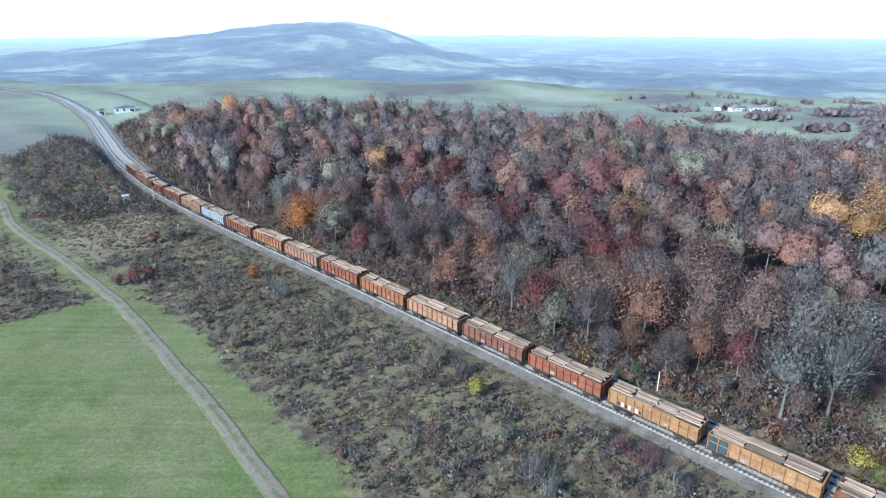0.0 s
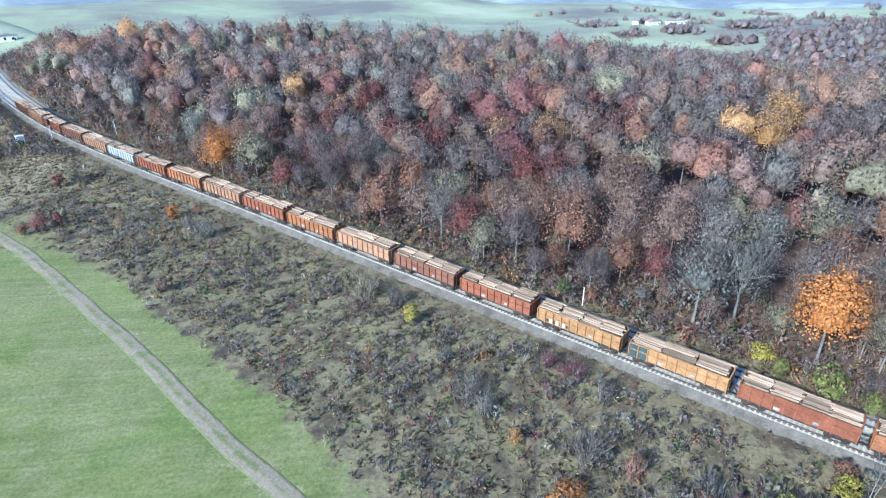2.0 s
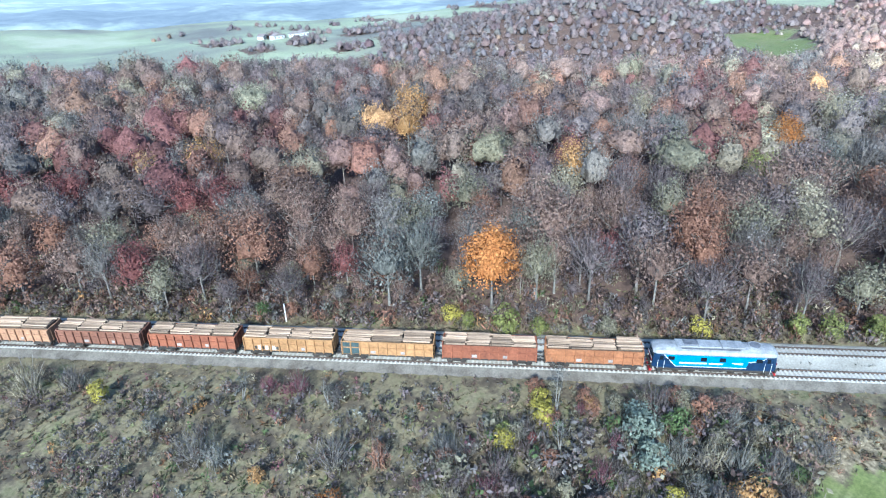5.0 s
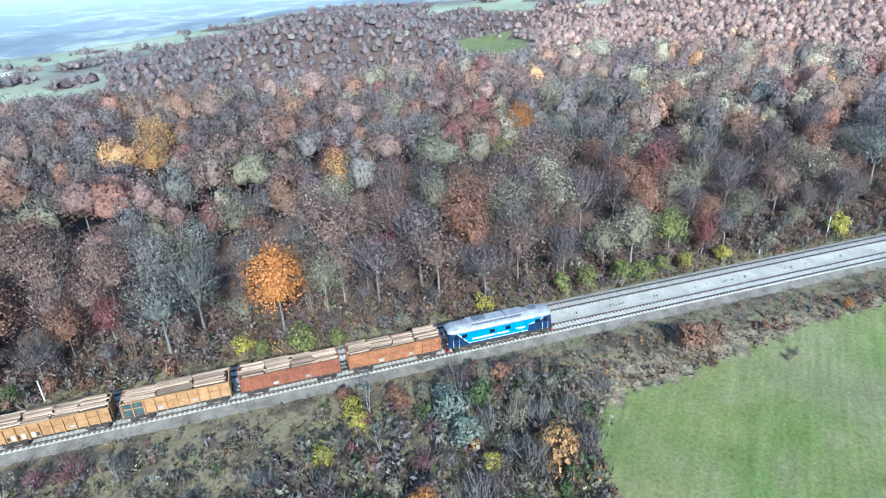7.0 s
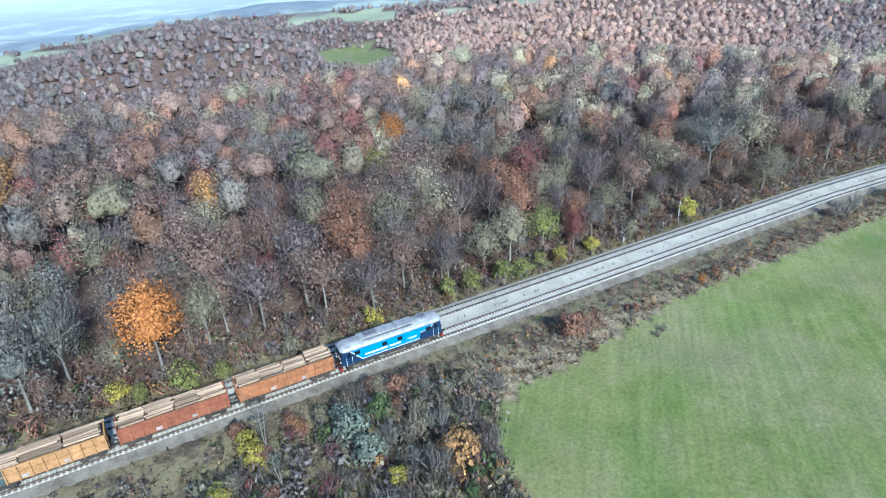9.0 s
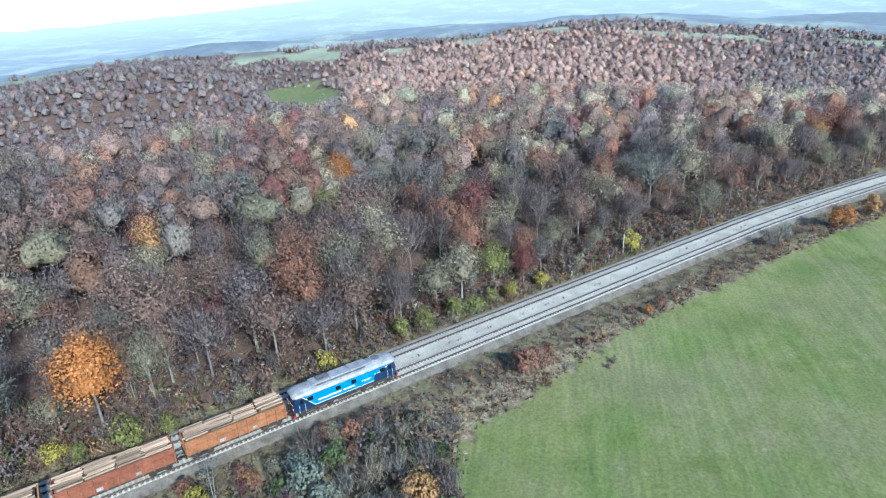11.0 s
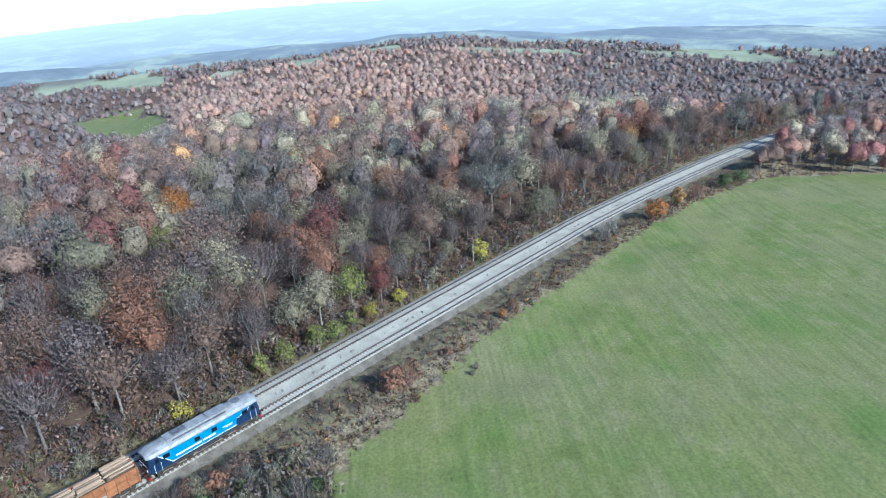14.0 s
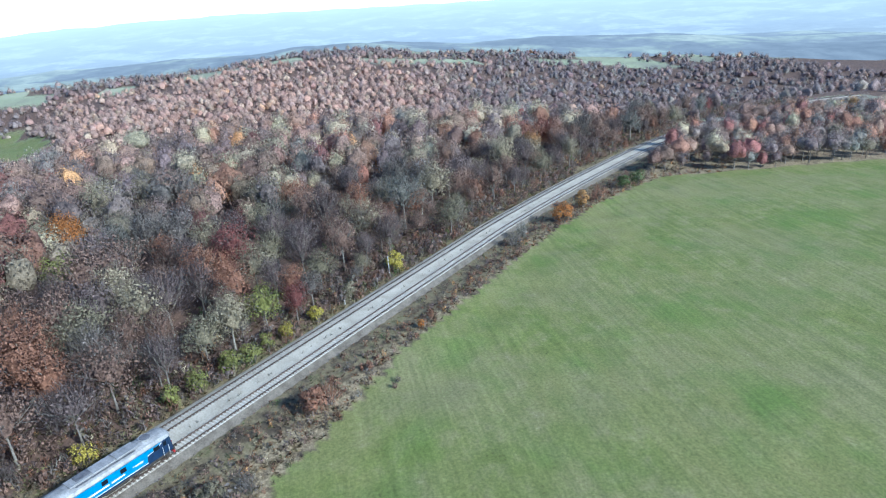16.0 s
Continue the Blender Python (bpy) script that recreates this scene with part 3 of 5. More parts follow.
class Dome:
    """The outline of a crown: a rounded dome of overlapping boughs."""

    def __init__(self, rng, w, h, low, boughs):
        self.mid = low + (h - low) * rng.uniform(0.30, 0.46)
        self.axes = np.array([w / 2 * rng.uniform(0.95, 1.25), w / 2 * rng.uniform(0.95, 1.25), h - self.mid])
        self.under = (self.mid - low) / (h - self.mid)
        u = np.linspace(-0.6, 0.95, boughs) + rng.uniform(-0.18, 0.18, boughs)
        u = np.clip(u, -0.7, 1.0)
        a = rng.uniform(0, 6.28) + 2.4 * np.arange(boughs) + rng.uniform(-0.6, 0.6, boughs)
        self.b = np.stack([np.cos(a) * np.sqrt(1 - u * u), np.sin(a) * np.sqrt(1 - u * u), u], 1)
        self.size = rng.uniform(0.60, 1.22, boughs)
        self.tight = 0.21 * 9 / boughs

    def at(self, d, reach=1.0):
        """Points on the crown in the directions d, and the way each faces."""
        near = d @ self.b.T
        lump = np.exp(-(1 - near) / self.tight) * self.size
        k = np.argmax(lump, 1)
        r = (0.54 + 0.47 * lump[np.arange(len(d)), k]) * reach
        p = d * r[:, None] * self.axes
        p[:, 2] = np.where(p[:, 2] < 0, p[:, 2] * self.under, p[:, 2]) + self.mid
        way = d / self.axes * self.axes[2] * 0.8 + 1.3 * (d - self.b[k]) + np.array([0, 0, 0.2])
        return p, way / (np.linalg.norm(way, axis=1)[:, None] + 1e-9)

    def scatter(self, rng, n, lo, hi):
        d = rng.normal(size=(n, 3))
        d /= np.linalg.norm(d, axis=1)[:, None]
        d[:, 2] = np.where(d[:, 2] < -0.45, -d[:, 2], d[:, 2])
        return self.at(d, rng.uniform(lo, hi, n))


def tree_shape(seed, h, w, kind, detail):
    """Wood and crown of one tree. kind: bare, thin (half its leaves) or leafy. detail 2: near, 1: in the wood, 0: far."""
    rng = np.random.RandomState(seed)
    wood, crown = Buf(), Buf()
    row = ("bare", "thin", "leafy").index(kind)
    low = h * (rng.uniform(0.10, 0.20) if detail == 2 else rng.uniform(0.05, 0.16))
    fork = h * rng.uniform(0.18, 0.30)
    lean = rng.normal(size=2) * 0.02 * h
    r0 = 0.013 * h + 0.03
    top = np.array([lean[0], lean[1], h * 0.75])
    z = np.linspace(0, 1, (2, 3, 6)[detail])
    pts = np.stack([lean[0] * z ** 1.5 + 0.015 * h * np.sin(5 * z + seed) * z, lean[1] * z ** 1.5, top[2] * z], 1)
    pts[0, 2] = -0.6
    wood.tube(pts, r0 * (1 - 0.8 * z) * np.where(z == 0, 1.4, 1), (3, 3, 6)[detail])
    dome = Dome(rng, w, h, low, (6, 12, 18)[detail])
    c = np.array([lean[0] * 0.7, lean[1] * 0.7, 0])
    # limbs reach up into the boughs
    limbs = (0, (4, 2, 0)[row], (12, 9, 7)[row])[detail]
    for i in range(limbs):
        u = rng.uniform(0.0, 0.9)
        base = np.array([np.interp(fork + u * (top[2] - fork) * 0.7, pts[:, 2], pts[:, k]) for k in range(3)])
        a = 6.283 * (i + rng.uniform(-0.3, 0.3)) / limbs
        e = rng.uniform(0.15, 0.95)
        end = dome.at(np.array([[math.cos(a) * math.cos(e), math.sin(a) * math.cos(e), math.sin(e)]]), 0.97)[0][0] + c
        t = np.linspace(0, 1, 4 if detail == 2 else 3)[:, None]
        bow = base + (end - base) * np.c_[t ** 0.9, t ** 0.9, t ** 1.15] + rng.normal(size=(len(t), 3)) * 0.015 * h * t
        wood.tube(bow, r0 * 0.5 * (1 - 0.8 * t[:, 0]), 4 if detail == 2 else 3)
        if detail == 2:
            for _ in range(4):
                k = rng.uniform(0.3, 0.9)
                p = np.array([np.interp(k, t[:, 0], bow[:, m]) for m in range(3)])
                q = p + (end - base) * 0.22 + rng.normal(size=3) * 0.07 * w
                wood.tube(np.stack([p, (p + q) / 2 + rng.normal(size=3) * 0.1, q]), r0 * 0.18 * np.array([1.0, 0.7, 0.3]), 3)
    # the dense inner twigs, as one lumpy body with an open underside
    fill = ((0.60, 0.66, 0.72), (0.56, 0.66, 0.74), (0.25, 0.38, 0.50))[detail][row]
    d, f = ICO[(1, 2, 2)[detail]]
    f = f[d[f][:, :, 2].mean(1) > -0.62]
    p, way = dome.at(d, fill * rng.uniform(0.94, 1.06, len(d)))
    way = way + rng.normal(size=way.shape) * 0.30
    crown.put(p + c, f, way / np.linalg.norm(way, axis=1)[:, None])
    # fine twigs feather the outline, leaves lie over it
    twigs = {2: (1900, 1100, 300), 1: (290, 170, 80), 0: (14, 8, 4)}[detail][row]
    leaves = {2: (260, 850, 1800), 1: (210, 310, 400), 0: (56, 62, 68)}[detail][row]
    tip, way = dome.scatter(rng, twigs, 0.5 if detail == 2 else 0.74, 1.12)
    d = tip - np.array([0, 0, fork])
    d /= np.linalg.norm(d, axis=1)[:, None]
    d = d + way * 0.35 + np.array([0, 0, 0.35]) + rng.normal(size=d.shape) * 0.22
    d /= np.linalg.norm(d, axis=1)[:, None]
    ln = {2: 1.3, 1: 1.5, 0: 2.2}[detail] * rng.uniform(0.5, 1.3, twigs) * h / 15
    tip = tip + c
    crown.slivers(tip - d * ln[:, None], tip, np.full(twigs, {2: 0.07, 1: 0.15, 0: 0.4}[detail]), rng, way)
    at, way = dome.scatter(rng, leaves, max(fill * 0.9, 0.68), 1.08)
    crown.leaves(at + c, {2: 0.34, 1: 0.66, 0: 1.1}[detail] * rng.uniform(0.6, 1.3, leaves), rng, way, detail > 1)
    return wood, crown


def shrub_shape(seed, h, w, leafy, detail=2):
    """Many stems fanning from the ground, with twigs and some leaves."""
    rng = np.random.RandomState(seed)
    wood, crown = Buf(), Buf()
    n = 14 if detail == 2 else 0
    for i in range(n):
        a, r = rng.uniform(0, 6.28), rng.uniform(0.1, 0.5)
        t = np.linspace(0, 1, 3)[:, None]
        end = np.array([math.cos(a) * r * w, math.sin(a) * r * w, h * rng.uniform(0.6, 0.95)])
        b = np.array([math.cos(a), math.sin(a), 0]) * 0.12 * w * rng.rand()
        b[2] = -0.2
        p = b + (end - b) * np.c_[t ** 1.3, t ** 1.3, t]
        wood.tube(p, np.array([0.045, 0.03, 0.012]) * h / 3, 3)
    m = int((300 if detail == 2 else 30) * (1 - 0.5 * leafy))
    tip, way = crown_points(rng, m, w, h, 0.05 * h, 0.5, 7 if detail == 2 else 3)
    d = tip * np.array([1, 1, 0.8]) + np.array([0, 0, 0.3 * h])
    d /= np.linalg.norm(d, axis=1)[:, None]
    d += rng.normal(size=d.shape) * 0.3
    base = tip - d * (rng.uniform(0.25, 0.6, m) * h * 0.7)[:, None]
    base[:, 2] = np.maximum(base[:, 2], -0.1)
    crown.slivers(base, tip, np.full(m, 0.05 if detail == 2 else 0.085), rng, way)
    k = int((700 if detail == 2 else 34) * leafy)
    if k:
        at, way = crown_points(rng, k, w, h, 0.1 * h, 0.5, 7 if detail == 2 else 3)
        crown.leaves(at, (0.20 if detail == 2 else 0.20) * rng.uniform(0.6, 1.4, k), rng, way)
    return wood, crown


def stand(name, wood_me, crown_me, m, label, category, group=""):
    ob = tagged(new(name), label, category, group)
    ob.matrix_basis = m
    part("trunk" if "tree" in name else "stem", wood_me, None, ob)
    part("crown", crown_me, None, ob)
    return ob


def z_at(x, y):
    return float(height(np.array([x]), np.array([y]))[0])


# prototypes for the trees near the track
PROTO = {}
for kind in ("bare", "thin", "leafy"):
    for i in range(5 if kind != "leafy" else 3):
        h = (14.5, 13, 16, 12, 15)[i]
        w, c = tree_shape(11 * i + len(kind), h, h * (0.66, 0.78, 0.62, 0.84, 0.72)[i], kind, 2)
        PROTO[kind, i] = (h, w.mesh("trunk", True), c.mesh("crown"))


def dressed(me, mat):
    """The same mesh data in another material, made once."""
    key = (me.name, mat.name)
    if key not in DRESS:
        if not me.materials:
            me.materials.append(mat)
            DRESS[key] = me
        else:
            q = me.copy()
            q.materials[0] = mat
            DRESS[key] = q
    return DRESS[key]


DRESS = {}
_w, _c = tree_shape(4242, 16.0, 10.6, "leafy", 2)
_x = tree_shape(4249, 16.0, 10.2, "leafy", 2)[1]
for _v, _f, _n in zip(_x.v, _x.f, _x.w):
    _c.put(_v, _f - _f.min(), _n)
PROTO["leafy", 9] = (16.0, _w.mesh("trunk"), _c.mesh("crown"))
LABELS = {"grey": "bare grey-brown tree with fine twigs", "purple": "bare purplish-brown tree with dense twigs", "brown": "tree with dry brown leaves still hanging",
          "rust": "tree with rust-coloured autumn leaves", "red": "tree with dark red autumn leaves", "olive": "half-bare tree with olive-brown leaves",
          "silvergrey": "bare pale grey tree with lichen-covered limbs", "cream": "tree with pale cream-yellow autumn leaves", "orange": "broad oak with bright orange autumn leaves",
          "gold": "tree with golden-orange autumn leaves", "lime": "tree with yellow-green leaves"}
TREES = []      # x, y of those already standing


def plant_tree(x, y, species, kind, size=None, turn=0.0, k=0, bark=None, group="trees of the wood edge"):
    h, wme, cme = PROTO[kind, k]
    s = (size / h) if size else 1.0
    m = Matrix.Translation((x, y, z_at(x, y))) @ Matrix.Rotation(turn, 4, "Z") @ Matrix.Diagonal((s, s, s, 1))
    TREES.append((x, y))
    return stand("tree", dressed(wme, bark or BARK), dressed(cme, MAT[species]), m, LABELS[species], "tree", group)


# single trees that stand out
plant_tree(59.0, 61.0, "orange", "leafy", 15.8, 0.4, 9, group="")
plant_tree(47.5, 73.0, "silvergrey", "thin", 15.5, 1.0, 1, PALE_BARK)
for x, y, sp, kind, size in [(-35, 148, "orange", "leafy", 13), (44, 142, "gold", "leafy", 14), (95, 131, "gold", "leafy", 17), (39, 119, "red", "leafy", 14), (33, 122, "red", "leafy", 13),
                             (7, 151, "red", "leafy", 13), (16, 141, "red", "leafy", 14), (1, 180, "red", "leafy", 14), (-9, 157, "red", "thin", 14), (2, 115, "rust", "leafy", 12),
                             (109, 148, "gold", "leafy", 16), (105, 83, "gold", "leafy", 15), (160, 62, "orange", "leafy", 14), (132, 54, "lime", "leafy", 12), (65, 85, "silvergrey", "thin", 13),
                             (178, 58, "cream", "leafy", 17), (186, 48, "cream", "thin", 16), (150, 97, "cream", "thin", 16), (102, 18, "cream", "leafy", 12.5), (107, 12.5, "lime", "thin", 10),
                             (146, 47, "silvergrey", "bare", 14), (153, 59, "orange", "leafy", 14), (140, 44, "silvergrey", "bare", 14), (134, 78, "silvergrey", "bare", 16), (128, 84, "grey", "bare", 16),
                             (98, 22, "olive", "thin", 11), (78, 44, "brown", "thin", 14), (88, 34, "brown", "thin", 13), (72, 52, "purple", "bare", 14), (65, 57, "olive", "bare", 13),
                             (122, 2, "olive", "thin", 10), (68, 70, "brown", "thin", 14)]:
    plant_tree(x, y, sp, kind, size, (x * 7.3) % 6.28, int(x * 3 + y) % (3 if kind == "leafy" else 5), PALE_BARK if sp in ("silvergrey", "cream") else None)

# the wood, on a jittered grid
rng = np.random.RandomState(5)
STEP = 7.1
wx, wy = np.meshgrid(np.arange(-330, 1040, STEP), np.arange(-640, 900, STEP))
wx, wy = (wx + rng.uniform(-2.6, 2.6, wx.shape)).ravel(), (wy + rng.uniform(-2.6, 2.6, wy.shape)).ravel()
ex = np.random.RandomState(8).uniform((150, -300), (330, -100), (420, 2))       # thicker growth beyond the field
ex = ex[~inside(ex[:, 0], ex[:, 1], FIELD_B)]
ex = ex[from_track(ex[:, 0], ex[:, 1])[0] < -4.5]
wx, wy = np.r_[wx, ex[:, 0]], np.r_[wy, ex[:, 1]]
wd, ws = from_track(wx, wy)
wr, waz = np.hypot(wx, wy), np.degrees(np.arctan2(wx, wy))
edge_w = 13.0 + 1.6 * wave(wx, wy, 40, 21)
wooded = wooded_at(wx, wy, wd)
taken = np.array(TREES)
wooded &= np.min((wx[:, None] - taken[None, :, 0]) ** 2 + (wy[:, None] - taken[None, :, 1]) ** 2, 1) > 22
wx, wy, wd, ws, wr, waz = (a[wooded] for a in (wx, wy, wd, ws, wr, waz))
wz = height(wx, wy)

KINDS = ["grey", "purple", "brown", "rust", "red", "olive", "silvergrey", "cream", "gold"]
p = np.tile(np.array([0.17, 0.24, 0.26, 0.14, 0.06, 0.08, 0.03, 0.02, 0.01]), (len(wx), 1))
patch = wave(wx, wy, 120, 41)
p[:, 4] += 0.22 * np.exp(-(((wx - 20) / 45) ** 2 + ((wy - 160) / 50) ** 2)) + 0.10 * np.exp(-(((wx - 200) / 40) ** 2 + ((wy - 120) / 60) ** 2))
p[:, 7] += 0.20 * np.exp(-(((wx - 190) / 60) ** 2 + ((wy - 20) / 80) ** 2)) + 0.16 * np.exp(-(((wx - 250) / 60) ** 2 + ((wy + 90) / 50) ** 2))
p[:, 5] += 0.10 * np.exp(-(((wx - 150) / 60) ** 2 + ((wy - 60) / 60) ** 2))
p[:, 3] += 0.12 * np.exp(-(((wx - 90) / 50) ** 2 + ((wy - 40) / 40) ** 2)) + 0.30 * np.exp(-(((wx - 560) / 200) ** 2 + ((wy + 50) / 200) ** 2)) + 0.15 * np.exp(-(((wx + 80) / 60) ** 2 + ((wy - 300) / 80) ** 2))
sunny = step01(waz, 62, 88) * (1 - step01(waz, 104, 112)) * step01(wr, 150, 230)        # more pale trees on the plateau's southern end, standing in for sunlit haze
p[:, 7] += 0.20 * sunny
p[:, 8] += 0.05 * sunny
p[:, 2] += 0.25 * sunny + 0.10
p[:, 2] += 0.15 * (patch > 0.2)
p[:, 1] += 0.20 * (patch < -0.3)
p /= p.sum(1)[:, None]
pick = (np.cumsum(p, 1) < rng.rand(len(wx))[:, None]).sum(1).clip(0, 8)
size = rng.uniform(0.66, 1.2, len(wx)) * 14.0 * np.where(wd < edge_w[wooded] + 8, 0.85, 1.0)
size = np.where(wd < 0, size * 0.85, size)
turn = rng.uniform(0, 6.28, len(wx))
FORM = {"grey": "bare", "purple": "bare", "silvergrey": "bare", "brown": "thin", "olive": "thin", "cream": "thin", "rust": "leafy", "red": "leafy", "gold": "leafy"}

order = np.argsort(np.where((wd > 0), np.maximum(wd, 0) * 1.0 + np.abs(ws - np.interp(0, EDGE[::-1, 1], ARC[::-1])) * 0.18, 1e9))
single = order[:262]
for i in single:
    sp = KINDS[pick[i]]
    kind = FORM[sp] if rng.rand() < 0.8 else "thin"
    plant_tree(wx[i], wy[i], sp, kind, size[i], turn[i], int(rng.randint(0, 3 if kind == "leafy" else 5)), PALE_BARK if sp in ("silvergrey", "cream") or rng.rand() < 0.2 else None)

for i in range(80):
    arc, off = rng.uniform(800, 1150), rng.uniform(12.5, 24)
    x, y = (np.interp(arc, ARC, EDGE[:, q]) + np.interp(arc, ARC, NORM[:, q]) * off for q in (0, 1))
    if np.min(np.hypot(np.array(TREES)[:, 0] - x, np.array(TREES)[:, 1] - y)) < 2.2:
        continue
    plant_tree(x, y, ("grey", "purple", "brown", "olive", "rust")[rng.choice(5, p=[0.3, 0.25, 0.25, 0.12, 0.08])], ("bare", "thin")[i % 3 == 0], rng.uniform(4.0, 8.5), rng.uniform(0, 6.28), i % 5, group="saplings of the wood edge")

rest = np.ones(len(wx), bool)
rest[single] = False


def join_plants(name, protos, xs, ys, zs, scale, turns, which, tints, bark_tint):
    """One mesh of many plants; protos: list of (wood arrays, crown arrays)."""
    V, F, C, W, n = [], [], [], [], 0
    for k, (wood, crown) in enumerate(protos):
        sel = np.where(which == k)[0]
        if not len(sel):
            continue
        c, s = np.cos(turns[sel]), np.sin(turns[sel])
        for arr, is_wood in ((wood, True), (crown, False)):
            if arr is None:
                continue
            co, f, way = arr
            x = (co[None, :, 0] * c[:, None] - co[None, :, 1] * s[:, None]) * scale[sel, None] + xs[sel, None]
            y = (co[None, :, 0] * s[:, None] + co[None, :, 1] * c[:, None]) * scale[sel, None] + ys[sel, None]
            z = co[None, :, 2] * scale[sel, None] + zs[sel, None]
            V.append(np.stack([x, y, z], -1).reshape(-1, 3))
            F.append((f[None] + (n + len(co) * np.arange(len(sel)))[:, None, None]).reshape(-1, 3))
            n += len(co) * len(sel)
            W.append(np.stack([way[None, :, 0] * c[:, None] - way[None, :, 1] * s[:, None], way[None, :, 0] * s[:, None] + way[None, :, 1] * c[:, None], np.repeat(way[None, :, 2], len(sel), 0)], -1).reshape(-1, 3))
            t = bark_tint[sel] if is_wood else tints[sel]
            C.append(np.repeat(t, len(co), 0))
    me = raw_mesh(name, np.concatenate(V), np.concatenate(F), True, np.concatenate(W))
    set_tint(me, np.concatenate(C))
    me.materials.append(WOODS)
    return me


def wood_part(name, sel, detail, label):
    protos, where = [], {}
    for kind in ("bare", "thin", "leafy"):
        for i in range(4):
            w, c = tree_shape(100 + 13 * i + len(kind) + 50 * detail, 14.0, 14.0 * (0.70, 0.82, 0.62, 0.76)[i] * (1.15 if detail == 0 else 1.0), kind, detail)
            where[kind, i] = len(protos)
            protos.append((w.arrays(), c.arrays()))
    r = np.random.RandomState(77 + detail)
    which = np.array([where[FORM[KINDS[pick[i]]], r.randint(4)] for i in sel])
    tint = np.array([np.mean(SPECIES[KINDS[pick[i]]], 0) for i in sel]) * r.uniform(0.74, 1.38, (len(sel), 1)) * (1 + r.normal(size=(len(sel), 3)) * 0.03)
    # tint lightens with distance and azimuth: haze put into the colour
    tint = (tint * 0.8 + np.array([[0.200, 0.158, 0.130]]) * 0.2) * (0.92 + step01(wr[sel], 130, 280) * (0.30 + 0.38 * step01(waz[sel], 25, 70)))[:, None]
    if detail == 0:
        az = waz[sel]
        # sunlight on this hill, painted into its trees' tint
        sunlit_hill = (step01(az, 66, 72) * (1 - step01(az, 97, 108)) * step01(wr[sel], 400, 500) * (wr[sel] < 900))[:, None]
        # the other far trees take a greyer tint in place of haze
        tint = tint * 0.45 + (np.array([[0.200, 0.178, 0.182]]) * (1 - sunlit_hill) + np.array([[0.52, 0.35, 0.28]]) * sunlit_hill) * 0.6
    bark = np.tile(np.array([[0.20, 0.175, 0.15]]), (len(sel), 1)) * r.uniform(0.6, 1.5, (len(sel), 1))
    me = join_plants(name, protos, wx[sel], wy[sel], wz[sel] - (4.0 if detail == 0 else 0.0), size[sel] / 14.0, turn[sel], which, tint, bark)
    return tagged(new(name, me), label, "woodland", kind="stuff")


mid = np.where(rest & ((wr < 285) | ((wd < 0) & (wr < 340))))[0]
thin_out = np.random.RandomState(6).rand(len(wx)) < np.where(wr < 450, 0.15, np.where(wr < 740, 0.78, 0.38))
size = np.where(wr > 420, size * 0.92, size)
far_sel = np.where(rest & ~np.isin(np.arange(len(wx)), mid) & thin_out)[0]
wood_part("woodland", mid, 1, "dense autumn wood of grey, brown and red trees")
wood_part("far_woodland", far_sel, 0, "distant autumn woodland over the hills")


# ---- scrub ----
SHRUB = {}
for i in range(4):
    for leafy in (0, 1):
        w, c = shrub_shape(300 + i + 10 * leafy, 3.0, (3.6, 3.0, 4.2, 2.6)[i], leafy)
        SHRUB[leafy, i] = (w.mesh("stems", True), c.mesh("crown"))
SHRUB_LABEL = {"silver": "silvery grey-green leafy willow bush", "yellow": "shrub with bright yellow autumn leaves", "lime": "shrub with yellow-green leaves", "orange": "shrub with orange autumn leaves",
               "rust": "shrub with rust-brown dry leaves", "crimson": "bare shrub with reddish-purple twigs", "grey": "bare grey twiggy shrub", "purple": "bare shrub with dark purplish twigs", "cream": "bare shrub with pale straw-coloured twigs",
               "red": "shrub with dark red-brown leaves", "gold": "shrub with golden autumn leaves", "green": "leafy shrub with dark green foliage", "olive": "half-bare shrub with olive-brown leaves", "silvergrey": "bare shrub with pale grey twigs", "brown": "shrub with dry brown leaves"}


def plant_shrub(x, y, sp, leafy, h, k=0, turn=0.0, group="shrubs of the railway bank"):
    s = h / 3.0
    m = Matrix.Translation((x, y, z_at(x, y))) @ Matrix.Rotation(turn, 4, "Z") @ Matrix.Diagonal((s, s, s, 1))
    wme, cme = SHRUB[leafy, k % 4]
    return stand("shrub", dressed(wme, BARK), dressed(cme, MAT[sp]), m, SHRUB_LABEL[sp], "shrub", group)


